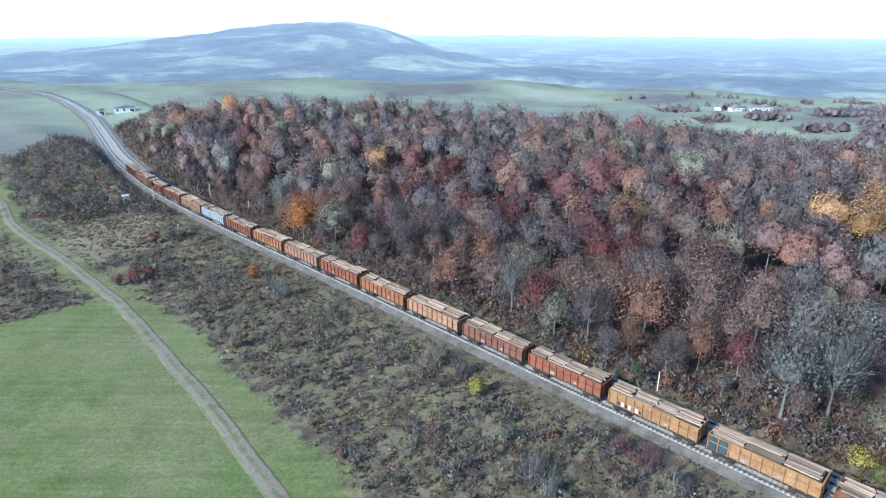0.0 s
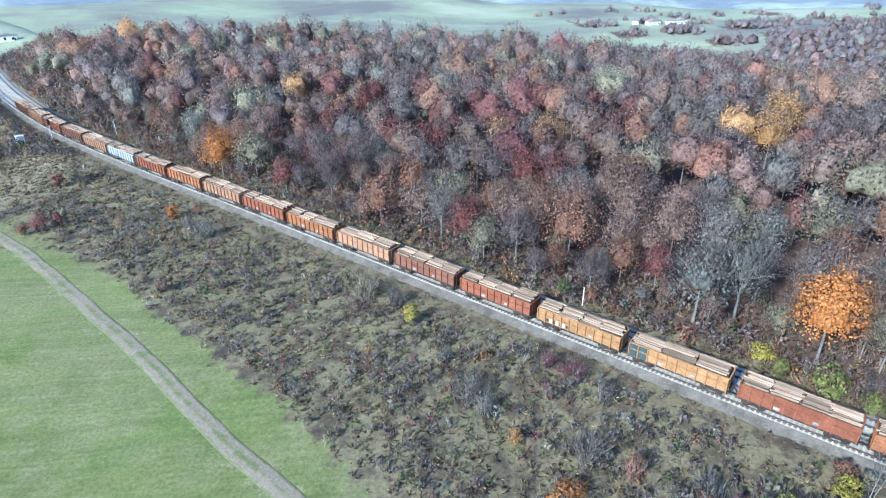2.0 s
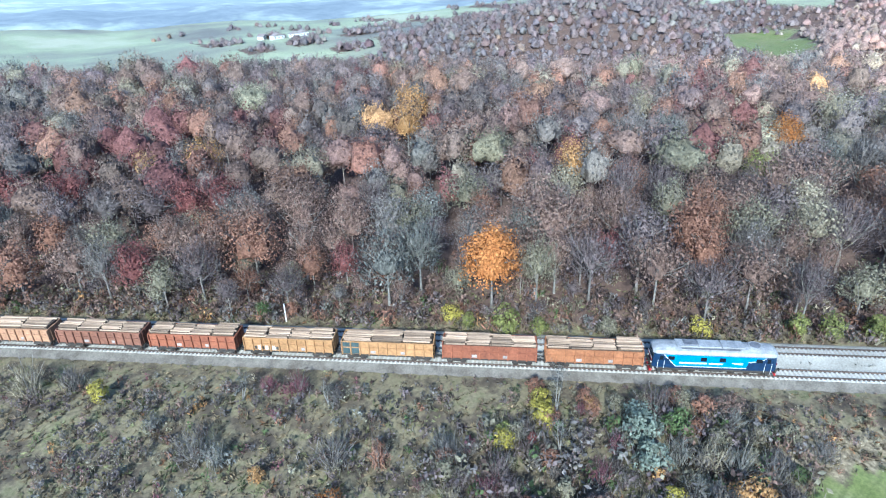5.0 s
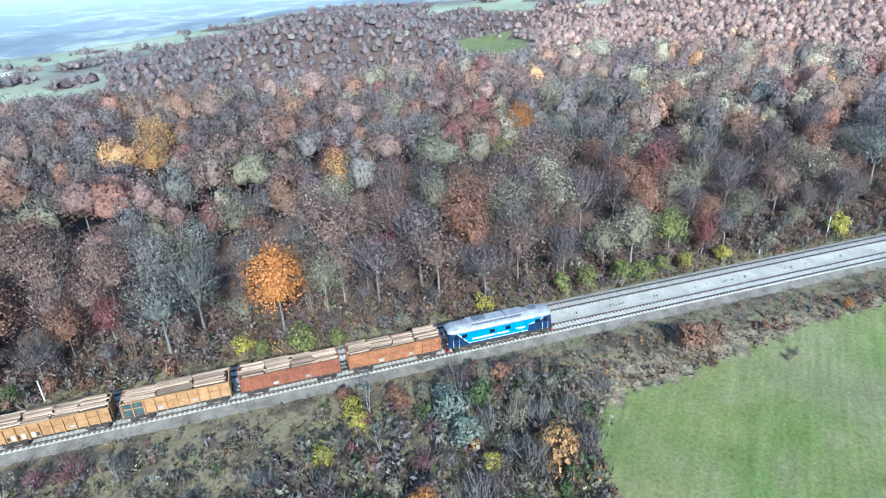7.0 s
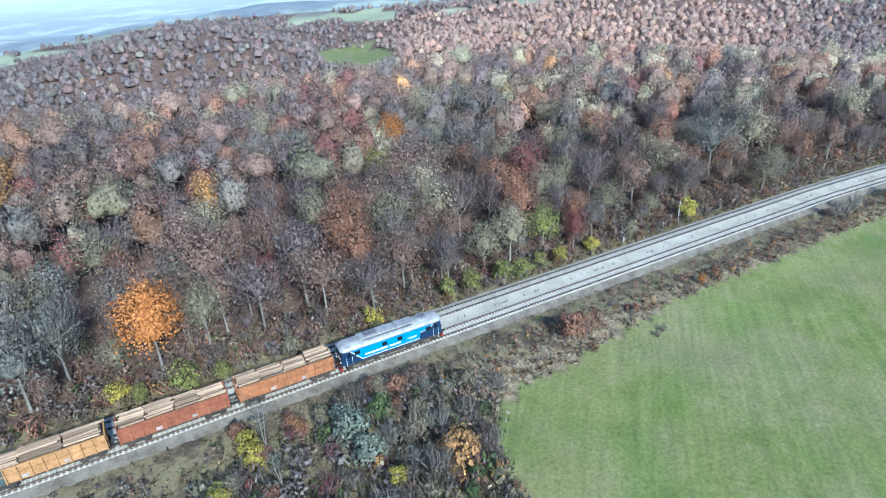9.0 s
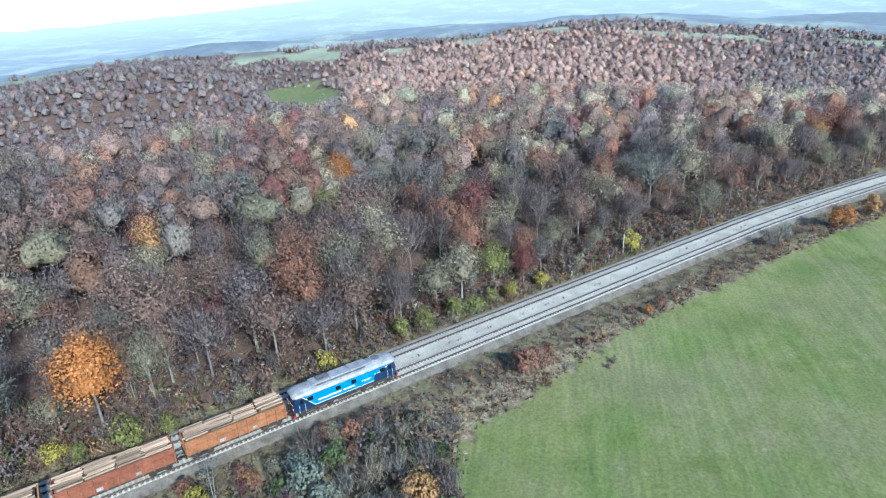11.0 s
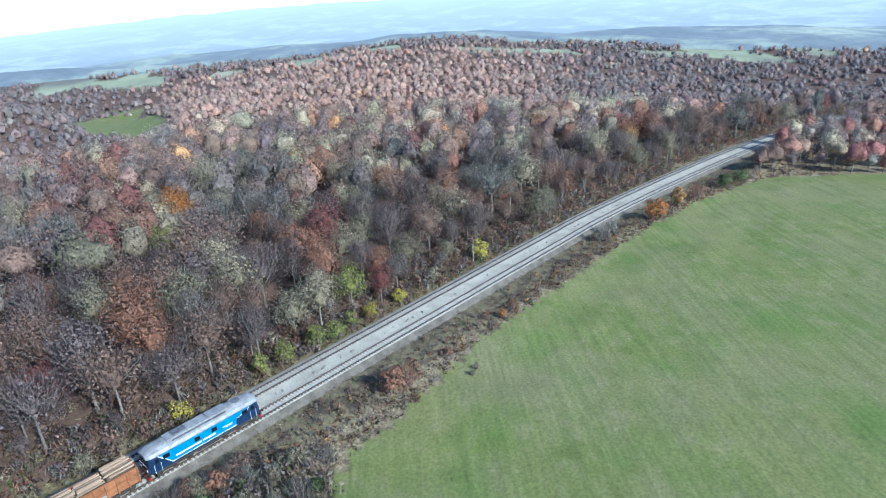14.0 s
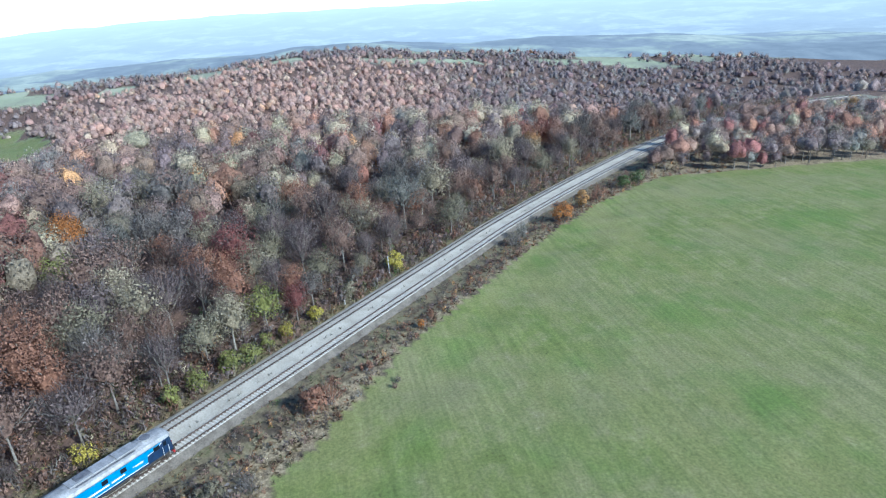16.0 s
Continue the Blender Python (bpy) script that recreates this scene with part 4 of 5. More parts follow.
for i, (x, y, sp, leafy, h) in enumerate([
        (51.3, 28.1, "silver", 1, 4.6), (49.0, 25.0, "silver", 1, 4.2), (53.5, 29.5, "silver", 1, 3.6), (45.7, 37.9, "yellow", 1, 2.6), (39.5, 38.5, "yellow", 1, 2.2), (54.6, 21.0, "cream", 0, 4.6),
        (51.9, 14.8, "gold", 1, 4.0), (51.0, 13.0, "rust", 0, 3.4), (38.4, 24.8, "orange", 1, 3.4), (48.7, 16.7, "grey", 0, 4.8), (57.0, 29.8, "purple", 0, 4.6), (52.6, 23.9, "silvergrey", 0, 4.0), (56.0, 26.3, "green", 1, 3.6),
        (55.5, 18.5, "silvergrey", 0, 4.4), (58.0, 15.5, "grey", 0, 4.0), (54.0, 12.0, "purple", 0, 4.0), (44.0, 28.0, "crimson", 0, 3.2), (47.0, 21.0, "yellow", 1, 2.0), (42.0, 20.0, "grey", 0, 4.5),
        (5.2, 78.6, "yellow", 1, 2.6), (25.6, 62.8, "crimson", 0, 3.4), (22.8, 65.5, "crimson", 0, 3.0), (11.0, 60.8, "grey", 0, 4.4), (12.6, 58.5, "silvergrey", 0, 3.6), (-1.6, 87.2, "cream", 0, 5.0), (3.0, 84.0, "grey", 0, 3.6),
        (-66.4, 122.3, "red", 1, 3.0), (-63.5, 124.5, "red", 1, 2.6), (-69.0, 121.0, "rust", 1, 2.2), (-40.8, 123.8, "orange", 1, 3.0), (-32.2, 113.5, "silvergrey", 0, 4.2), (-36, 117, "grey", 0, 3.6), (-69, 147.8, "olive", 1, 3.0), (-72, 146, "red", 1, 3.0),
        (18.5, 43.4, "orange", 1, 3.2), (40.6, 39.8, "lime", 1, 2.0), (47.2, 39.9, "yellow", 1, 2.4), (15.2, 53.1, "gold", 1, 2.0), (22.8, 49.5, "grey", 0, 4.6), (27, 46, "rust", 0, 3.8), (33, 41, "grey", 0, 4.2), (36, 36, "purple", 0, 4.2),
        (55.9, 54.7, "lime", 1, 3.2), (52.7, 59.6, "lime", 1, 2.2), (59.2, 51.0, "lime", 1, 2.4), (66.9, 44.4, "olive", 1, 2.6), (77.0, 35.5, "yellow", 1, 2.2), (87.6, 26.0, "lime", 1, 2.8), (90.5, 22.6, "lime", 1, 3.0), (94.9, 18.0, "lime", 1, 3.4),
        (97.5, 14.8, "lime", 1, 2.6), (100.9, 12.4, "lime", 1, 2.6), (104.0, 9.0, "yellow", 1, 2.4), (109.5, 3.6, "yellow", 1, 2.6), (52.0, 62.5, "yellow", 1, 2.2), (19.0, 98.9, "olive", 1, 2.8), (30.5, 83.5, "green", 1, 2.6), (34, 80.5, "rust", 1, 2.6),
        (145.5, -61.9, "orange", 1, 5.0), (155.0, -72.0, "gold", 1, 5.0), (160.0, -79.0, "rust", 0, 5.0), (168.5, -91.4, "green", 1, 4.2), (172, -98, "green", 1, 4.0), (138.1, -48.1, "silvergrey", 0, 4.2), (134, -44.5, "grey", 0, 4.0),
        (79.1, 4.9, "rust", 1, 4.4), (81.0, 2.6, "rust", 0, 4.2), (99.9, -15.1, "orange", 1, 1.8), (103, -17.5, "rust", 1, 1.7), (83.1, -7.7, "brown", 0, 1.2), (84.6, -8.4, "purple", 0, 1.2), (88.5, -4.4, "rust", 1, 1.6),
        (128.5, -14.5, "yellow", 1, 3.4), (118, -3.5, "olive", 1, 2.6)]):
    plant_shrub(x, y, sp, leafy, h * (1.35 if sp in ("lime", "yellow", "olive") else 1.1), i, i * 1.7)


# further shrubs of the bank, thickest by the field's corner
rs = np.random.RandomState(71)
n_shrub = 0
BANK = ["grey", "purple", "rust", "olive", "green", "cream", "crimson", "silvergrey", "brown", "gold", "red"]
while n_shrub < 130:
    if rs.rand() < 0.5:
        x, y = rs.uniform(28, 66), rs.uniform(10, 44)
    else:
        x, y = rs.uniform(-110, 66), rs.uniform(14, 210)
    d0 = from_track([x], [y])[0][0]
    if d0 > -3.5 or d0 < -48 or inside(np.array([x]), np.array([y]), FIELD_A)[0] or inside(np.array([x]), np.array([y]), FIELD_B)[0] or near_line(np.array([x]), np.array([y]), PATH_LINE)[0] < 7:
        continue
    if x < 28 and rs.rand() < 0.45 and wave(np.array([x]), np.array([y]), 22, 51)[0] < 0.1:
        continue
    sp = BANK[rs.choice(11, p=[0.24, 0.13, 0.07, 0.19, 0.07, 0.09, 0.04, 0.10, 0.05, 0.01, 0.01])]
    h0 = rs.uniform(1.6, 3.6) if x > 28 else rs.uniform(1.2, 2.8)
    plant_shrub(x, y, sp, int(sp in ("rust", "olive", "green", "gold", "red", "brown")), h0, n_shrub, rs.uniform(0, 6.28))
    n_shrub += 1


def birch(x, y, h, seed):
    """A thin pale stem with few ascending branches."""
    r = np.random.RandomState(seed)
    wood, crown = Buf(), Buf()
    z = np.linspace(0, 1, 6)
    for dx in (0.0, 0.9):
        p = np.stack([dx * z + 0.25 * np.sin(4 * z + seed), 0.3 * z, h * z * (1 - 0.2 * dx)], 1)
        p[0, 2] = -0.3
        wood.tube(p, 0.10 * (1 - 0.85 * z), 5)
        for k in range(9):
            u = r.uniform(0.3, 0.95)
            b = np.array([np.interp(u, z, p[:, m]) for m in range(3)])
            a = r.uniform(0, 6.28)
            e = b + np.array([math.cos(a), math.sin(a), 1.3]) * h * 0.16 * r.uniform(0.5, 1)
            wood.tube(np.stack([b, e]), [0.035, 0.01], 3)
            tips = e + r.normal(size=(9, 3)) * 0.5
            crown.slivers(np.repeat(b[None] * 0.4 + e[None] * 0.6, 9, 0), tips, np.full(9, 0.05), r)
    m = Matrix.Translation((x, y, z_at(x, y)))
    stand("tree", dressed(wood.mesh("trunk", True), PALE_BARK), dressed(crown.mesh("crown"), MAT["silvergrey"]), m, "slender bare tree with pale bark", "tree")


birch(47.6, 37.4, 7.5, 3)
birch(43.4, 33.4, 5.5, 8)
birch(19.6, 66.6, 4.6, 12)
birch(27.5, 58.5, 3.8, 15)


def scrub_cover():
    """Low shrubs, weeds and dry grass of the bank, joined."""
    r = np.random.RandomState(9)
    n = 420000
    x, y = r.uniform(-165, 290, n), r.uniform(-260, 330, n)
    k = 15000                     # brush along the wood's edge
    arc, o = r.uniform(640, 1180, k), 10.7 + 20 * r.rand(k) ** 1.6
    x[:k] = np.interp(arc, ARC, EDGE[:, 0]) + np.interp(arc, ARC, NORM[:, 0]) * o
    y[:k] = np.interp(arc, ARC, EDGE[:, 1]) + np.interp(arc, ARC, NORM[:, 1]) * o
    d, s = from_track(x, y)
    pd = near_line(x, y, PATH_LINE)
    band = (d < -0.2) & (d > -75) & ~inside(x, y, FIELD_A) & ~inside(x, y, FIELD_B) & ~inside(x, y, FIELD_C) & (pd > 3.0)
    band &= ~((pd < 9) & (r.rand(n) < 0.6))
    band &= ~((x > 0) & (y < 0) & (d < -30))
    band &= (np.hypot(x, y) < 210) | (r.rand(n) < 0.5)
    wood_edge = (d > 10.6) & (d < 17 + 26 * r.rand(n) ** 1.5) & (r.rand(n) < 0.75)
    dens = wave(x, y, 22, 51) + 0.5 * wave(x, y, 8, 52)
    straw_patch = np.exp(-(((x + 88) / 22) ** 2 + ((y - 150) / 20) ** 2)) > 0.4
    dense_left = (x < -75) & (y > 165) & (d > -45)
    clump = (x > 30) & (x < 64) & (y < 42) & (d < -8)
    big = r.rand(n) < np.where(dense_left | clump, 0.34, np.where((x > 66) & (d < 0) & (d > -11), 0.34, np.where(dens > 0.0, 0.36, 0.13)))
    big = (big & ~straw_patch & ~wood_edge) | (wood_edge & (r.rand(n) < 0.20))
    keep = band | wood_edge
    x, y, d, big, dens, dense_left, wood_edge, clump, straw_patch = (a[keep] for a in (x, y, d, big, dens, dense_left, wood_edge, clump, straw_patch))
    z = height(x, y, d)
    m = len(x)
    h = np.where(big, r.uniform(0.7, 1.9, m), r.uniform(0.35, 1.0, m))
    h = np.where((dense_left | clump) & big, h * 1.6, h)
    h = np.where((d > -5) & (d < 0), h * 0.6, h)
    h = np.where((d > -1.5) & (d < 0), np.minimum(h, 0.45), h)
    h = np.where(wood_edge & big, h * 1.4, h)
    right = (x > 66) & (d < 0)
    h = np.where(right, np.minimum(h, 1.2), h)
    pal = ["purple", "grey", "brown", "olive", "green", "silvergrey", "cream", "rust", "crimson", "gold"]
    w1 = np.array([0.25, 0.24, 0.15, 0.16, 0.05, 0.06, 0.02, 0.04, 0.02, 0.01])
    w2 = np.array([0.06, 0.08, 0.18, 0.32, 0.10, 0.05, 0.16, 0.03, 0.00, 0.02])
    w3 = np.array([0.20, 0.20, 0.30, 0.10, 0.02, 0.03, 0.01, 0.13, 0.00, 0.01])
    q = np.where((right | wood_edge)[:, None], w3 / w3.sum(), np.where((big | (dens > 0.25))[:, None], w1 / w1.sum(), w2 / w2.sum()))
    sp = (np.cumsum(q, 1) < r.rand(m)[:, None]).sum(1).clip(0, 9)
    w4 = np.array([0.14, 0.10, 0.32, 0.06, 0.02, 0.01, 0.05, 0.26, 0.00, 0.04])
    q = np.where(right[:, None], w4 / w4.sum(), q)
    sp = (np.cumsum(q, 1) < r.rand(m)[:, None]).sum(1).clip(0, 9)
    tint = np.array([np.mean(SPECIES[k], 0) for k in pal])[sp] * r.uniform(0.5, 1.15, (m, 1)) * np.where(big, 1.2, 1.0)[:, None]
    straws = np.array([[0.29, 0.22, 0.125], [0.23, 0.18, 0.10], [0.20, 0.195, 0.090], [0.20, 0.150, 0.095], [0.115, 0.080, 0.060], [0.29, 0.155, 0.075]])
    lean = np.where(dens > 0.2, 1, 0)
    pw = np.where(right[:, None], [[0.22, 0.18, 0.06, 0.26, 0.10, 0.18]], np.where(lean[:, None], [[0.12, 0.18, 0.22, 0.26, 0.20, 0.02]], [[0.26, 0.26, 0.28, 0.14, 0.05, 0.01]]))
    pick_s = (np.cumsum(pw, 1) < r.rand(m)[:, None]).sum(1).clip(0, 5)
    tint = np.where(big[:, None], tint, straws[pick_s] * r.uniform(0.5, 1.15, (m, 1)))
    protos = []
    for i in range(4):
        w, c = shrub_shape(500 + i, 1.0, (1.5, 1.2, 1.7, 1.35)[i], (0.0, 0.4, 0.2, 0.6)[i], 1)
        protos.append((None, c.arrays()))
    for i in range(3):          # tufts of dry grass
        g = Buf()
        k = 5
        a = r.uniform(0, 6.28, k)
        foot = np.stack([np.cos(a), np.sin(a), 0 * a], 1) * r.uniform(0, 0.35, k)[:, None]
        tips = foot + np.stack([np.cos(a) * 0.8, np.sin(a) * 0.8, r.uniform(0.3, 0.75, k)], 1) * r.uniform(0.6, 1.0, k)[:, None]
        lay = np.stack([np.cos(a) * 0.25, np.sin(a) * 0.25, 0 * a + 0.9], 1)
        g.slivers(foot, tips, np.full(k, 0.42), r, lay)
        protos.append((None, g.arrays()))
    which = np.where(big, r.randint(0, 4, m), np.where(r.rand(m) < 0.03, r.randint(0, 4, m), r.randint(4, 7, m)))
    me = join_plants("undergrowth", protos, x, y, z - 0.05, h, r.uniform(0, 6.28, m), which, tint, tint)
    tagged(new("undergrowth", me), "tangle of dry weeds and low bare shrubs", "undergrowth", kind="stuff")


scrub_cover()


def bed_weeds():
    """The thin line of weeds between the two tracks."""
    r = np.random.RandomState(19)
    s = r.uniform(350, 1150, 700)
    s = s[(wave(s, 0 * s, 17, 61) + 0.6 * wave(s, 0 * s, 5, 62)) > -0.25]
    off = 4.75 + r.normal(size=len(s)) * 0.16
    x = np.interp(s, ARC, EDGE[:, 0]) + np.interp(s, ARC, NORM[:, 0]) * off
    y = np.interp(s, ARC, EDGE[:, 1]) + np.interp(s, ARC, NORM[:, 1]) * off
    w, c = shrub_shape(540, 1.0, 1.6, 0.5, 1)
    t = np.array([[0.11, 0.10, 0.07]]) * r.uniform(0.5, 1.2, (len(s), 1))
    me = join_plants("bed_weeds", [(None, c.arrays())], x, y, np.full(len(s), -0.34), r.uniform(0.15, 0.42, len(s)), r.uniform(0, 6.28, len(s)), np.zeros(len(s), int), t, t)
    tagged(new("bed_weeds", me), "line of dark dry weeds between the tracks", "weeds", kind="stuff")


bed_weeds()


# ---- train ----
LOCO_BLUE = surface("loco_sky_blue", (0.020, 0.165, 0.34), (0.034, 0.225, 0.43), 0.6, 0.4, relief=0.05, vary=0.0)
LOCO_NAVY = surface("loco_navy", (0.008, 0.022, 0.055), (0.018, 0.040, 0.085), 0.6, 0.45, relief=0.05, vary=0.0)
LOCO_ROOF = surface("loco_silver_roof", (0.20, 0.20, 0.20), (0.40, 0.395, 0.385), 0.8, 0.5, 0.2, relief=0.1, vary=0.0)
ROOF_DARK = surface("sooty_roof_metal", (0.10, 0.10, 0.11), (0.26, 0.26, 0.27), 1.5, 0.6, 0.3)
WHITE = surface("white_paint", (0.62, 0.62, 0.60), (0.82, 0.82, 0.80), 1.0, 0.5, relief=0.05, vary=0.0)
RED = surface("red_paint", (0.26, 0.018, 0.02), (0.42, 0.04, 0.035), 1.0, 0.5, relief=0.05, vary=0.0)
GLASS = material("dark_glass", 0.08)[0]
GLASS.node_tree.nodes["Principled BSDF"].inputs["Base Color"].default_value = (0.01, 0.013, 0.018, 1)
GEAR = surface("grimy_running_gear", (0.020, 0.018, 0.016), (0.075, 0.062, 0.050), 2.0, 0.8)
CHALK = surface("faded_marking", (0.20, 0.17, 0.15), (0.42, 0.39, 0.36), 3.0, 0.8)
LAMP = material("headlight_glass", 0.2)[0]
LAMP.node_tree.nodes["Principled BSDF"].inputs["Base Color"].default_value = (0.75, 0.72, 0.62, 1)
LOG = surface("split_timber", (0.17, 0.112, 0.070), (0.46, 0.335, 0.225), 1.2, 0.9, vary=0.55)
# fill below the logs; the shade of the gaps is in its dark colour
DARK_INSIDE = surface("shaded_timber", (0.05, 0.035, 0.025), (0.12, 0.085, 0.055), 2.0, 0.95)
DOOR_TEAL = surface("dark_teal_door", (0.035, 0.055, 0.055), (0.085, 0.115, 0.11), 1.0, 0.7)
PAINTS = {"orange": ((0.20, 0.080, 0.034), (0.37, 0.160, 0.070)), "rust": ((0.16, 0.055, 0.030), (0.30, 0.110, 0.056)), "ochre": ((0.24, 0.125, 0.050), (0.42, 0.235, 0.100)),
          "brown": ((0.130, 0.058, 0.036), (0.24, 0.110, 0.068)), "grey": ((0.30, 0.31, 0.30), (0.48, 0.49, 0.47)), "tan": ((0.25, 0.135, 0.075), (0.40, 0.225, 0.125))}
PAINT = {k: surface("wagon_" + k, *v, 0.55, 0.75, vary=0.12) for k, v in PAINTS.items()}


def cyl(bm, r, length, axis, at, n=12, r2=None):
    turn = {"x": Matrix.Rotation(radians(90), 4, "Y"), "y": Matrix.Rotation(radians(90), 4, "X"), "z": Matrix.Identity(4)}[axis]
    bmesh.ops.create_cone(bm, cap_ends=True, segments=n, radius1=r, radius2=r if r2 is None else r2, depth=length, matrix=Matrix.Translation(at) @ turn)
    return bm


def wheelset_mesh(r):
    bm = bmesh.new()
    for y in (-0.75, 0.75):
        cyl(bm, r, 0.13, "y", (0, y, 0), 18)
        cyl(bm, r * 1.05, 0.03, "y", (0, y * 0.93, 0), 18)
    cyl(bm, 0.09, 1.9, "y", (0, 0, 0), 8)
    me = bpy.data.meshes.new("wheelset")
    bm.to_mesh(me)
    bm.free()
    return me


def buffer_mesh():
    bm = bmesh.new()
    cyl(bm, 0.10, 0.40, "x", (-0.20, 0, 0), 10)
    cyl(bm, 0.24, 0.05, "x", (0.0, 0, 0), 14)
    return bm


def bogie(parent, x, wheelbase, count, r, width=2.3):
    bm = bmesh.new()
    for y in (-width / 2 + 0.12, width / 2 - 0.12):
        box_bm(wheelbase + 0.9, 0.16, 0.28, 0.03, (0, y, r + 0.12), bm)
        for i in range(count):
            box_bm(0.36, 0.24, 0.34, 0.03, (-wheelbase / 2 + wheelbase * i / (count - 1), y, r), bm)
    box_bm(0.5, width - 0.2, 0.30, 0.03, (0, 0, r + 0.18), bm)
    b = part("bogie", bm, GEAR, parent, at=Matrix.Translation((x, 0, 0)))
    me = wheelset_mesh(r)
    for i in range(count):
        part("wheelset", me, RAIL, b, at=Matrix.Translation((-wheelbase / 2 + wheelbase * i / (count - 1), 0, r)))
    return b


def extrude_y(poly, y0, y1, bm=None):
    """A plate whose outline lies in x, z, between two y."""
    bm = bm or bmesh.new()
    a = [bm.verts.new((x, y0, z)) for x, z in poly]
    b = [bm.verts.new((x, y1, z)) for x, z in poly]
    bm.faces.new(a)
    bm.faces.new(b[::-1])
    for i in range(len(poly)):
        j = (i + 1) % len(poly)
        bm.faces.new((a[j], a[i], b[i], b[j]))
    bmesh.ops.recalc_face_normals(bm, faces=bm.faces[:])
    return bm


def loft(stations):
    """Skin over closed cross-sections given as lists of (x, y, z)."""
    bm = bmesh.new()
    rings = [[bm.verts.new(p) for p in s] for s in stations]
    for a, b in zip(rings, rings[1:]):
        for i in range(len(a)):
            j = (i + 1) % len(a)
            bm.faces.new((a[i], a[j], b[j], b[i]))
    bm.faces.new(rings[0])
    bm.faces.new(rings[-1][::-1])
    bmesh.ops.recalc_face_normals(bm, faces=bm.faces[:])
    for f in bm.faces:
        f.smooth = False
    return bm


def locomotive():
    ob = tagged(new("locomotive"), "sky-blue and navy diesel locomotive with silver roof", "locomotive")
    hull = [(-1.40, 1.05), (-1.50, 1.25), (-1.50, 3.27), (1.50, 3.27), (1.50, 1.25), (1.40, 1.05)]
    sec = [(-7.95, 0.80, 0.96), (-7.55, 0.96, 1.0), (-7.0, 1, 1), (7.0, 1, 1), (7.55, 0.96, 1.0), (7.95, 0.80, 0.96)]
    body = part("body", loft([[(x + (0.22 if x > 0 else -0.22) * (-1 if abs(x) > 7.5 else 0) * (z > 2.5), y * s, z * (t if z > 3 else 1)) for y, z in hull] for x, s, t in sec]), LOCO_NAVY, ob, "dark navy lower body and cabs")
    arch = [(-1.52, 3.275), (-1.50, 3.42), (-1.30, 3.72), (-0.85, 3.98), (-0.35, 4.10), (0.35, 4.10), (0.85, 3.98), (1.30, 3.72), (1.50, 3.42), (1.52, 3.275)]
    sec = [(-7.92, 0.74, 0.50), (-7.55, 0.93, 0.82), (-6.9, 1, 1), (6.9, 1, 1), (7.55, 0.93, 0.82), (7.92, 0.74, 0.50)]
    roof = part("roof", loft([[(x, y * s, 3.275 + (z - 3.275) * t) for y, z in arch] for x, s, t in sec]), LOCO_ROOF, ob, "silver-grey rounded roof")
    for x, w in ((-3.6, 2.6), (-0.7, 2.8), (2.3, 2.8)):
        part("roof_hatch", box_bm(w, 1.7, 0.18, 0.04, (x, 0, 4.13)), LOCO_ROOF, roof)
    part("walkway", box_bm(7.5, 0.30, 0.05, 0.01, (-0.6, -1.02, 3.98)), ROOF_DARK, roof)
    part("walkway", box_bm(7.5, 0.30, 0.05, 0.01, (-0.6, 1.02, 3.98)), ROOF_DARK, roof)
    part("soot_panel", box_bm(1.9, 1.2, 0.06, 0.01, (-3.0, 0.1, 4.25)), ROOF_DARK, roof)
    fan = bmesh.new()
    cyl(fan, 0.85, 0.16, "z", (5.2, 0, 4.13), 20)
    part("fan_cowl", fan, LOCO_ROOF, roof)
    grille = bmesh.new()
    cyl(grille, 0.68, 0.04, "z", (5.2, 0, 4.225), 20)
    part("fan_grille", grille, ROOF_DARK, roof)
    for sgn in (-1, 1):
        side = part("side_panel", extrude_y([(-6.55, 3.22), (-4.95, 1.52), (4.05, 1.52), (4.25, 2.55), (5.65, 2.72), (6.35, 3.22)], sgn * 1.503, sgn * 1.512), LOCO_BLUE, ob, "bright sky-blue side panel")
        part("stripe", extrude_y([(-6.66, 3.24), (-6.55, 3.24), (-4.92, 1.50), (4.10, 1.50), (4.10, 1.42), (-4.98, 1.42)], sgn * 1.503, sgn * 1.516), WHITE, side, "thin white stripe")
        part("stripe", extrude_y([(4.25, 2.50), (5.65, 2.66), (6.36, 3.16), (6.44, 3.16), (5.72, 2.60), (4.25, 2.42)], sgn * 1.503, sgn * 1.516), WHITE, side)
        for x in (-1.45, 0.95):
            part("window", box_bm(0.78, 0.03, 0.62, 0, (x, sgn * 1.512, 2.66)), GLASS, side)
        for x, w in ((-2.75, 3.5), (0.15, 1.75)):
            part("lettering_bar", box_bm(w, 0.012, 0.23, 0, (x, sgn * 1.514, 2.02)), WHITE, side)
        for x, w, z in ((2.9, 1.5, 2.22), (3.0, 1.0, 2.08)):
            part("lettering_bar", box_bm(w, 0.012, 0.08, 0, (x, sgn * 1.514, z)), WHITE, side)
        for x in (-6.85, 6.75):
            door = part("cab_door", box_bm(0.68, 0.03, 1.85, 0.01, (x, sgn * 1.507, 2.2)), LOCO_NAVY, ob)
            part("door_window", box_bm(0.46, 0.02, 0.62, 0, (x, sgn * 1.525, 2.72)), GLASS, door)
            rail_bm = bmesh.new()
            for o in (-0.42, 0.42):
                cyl(rail_bm, 0.025, 1.3, "z", (x + o, sgn * 1.56, 1.7), 6)
            part("handrail", rail_bm, WHITE, door)
        for x in (-5.6, 5.55):
            part("cab_window", box_bm(0.85, 0.02, 0.60, 0, (x, sgn * 1.512, 2.72)), GLASS, ob)
        part("sill", box_bm(14.4, 0.10, 0.22, 0.02, (0, sgn * 1.40, 0.98)), GEAR, ob)
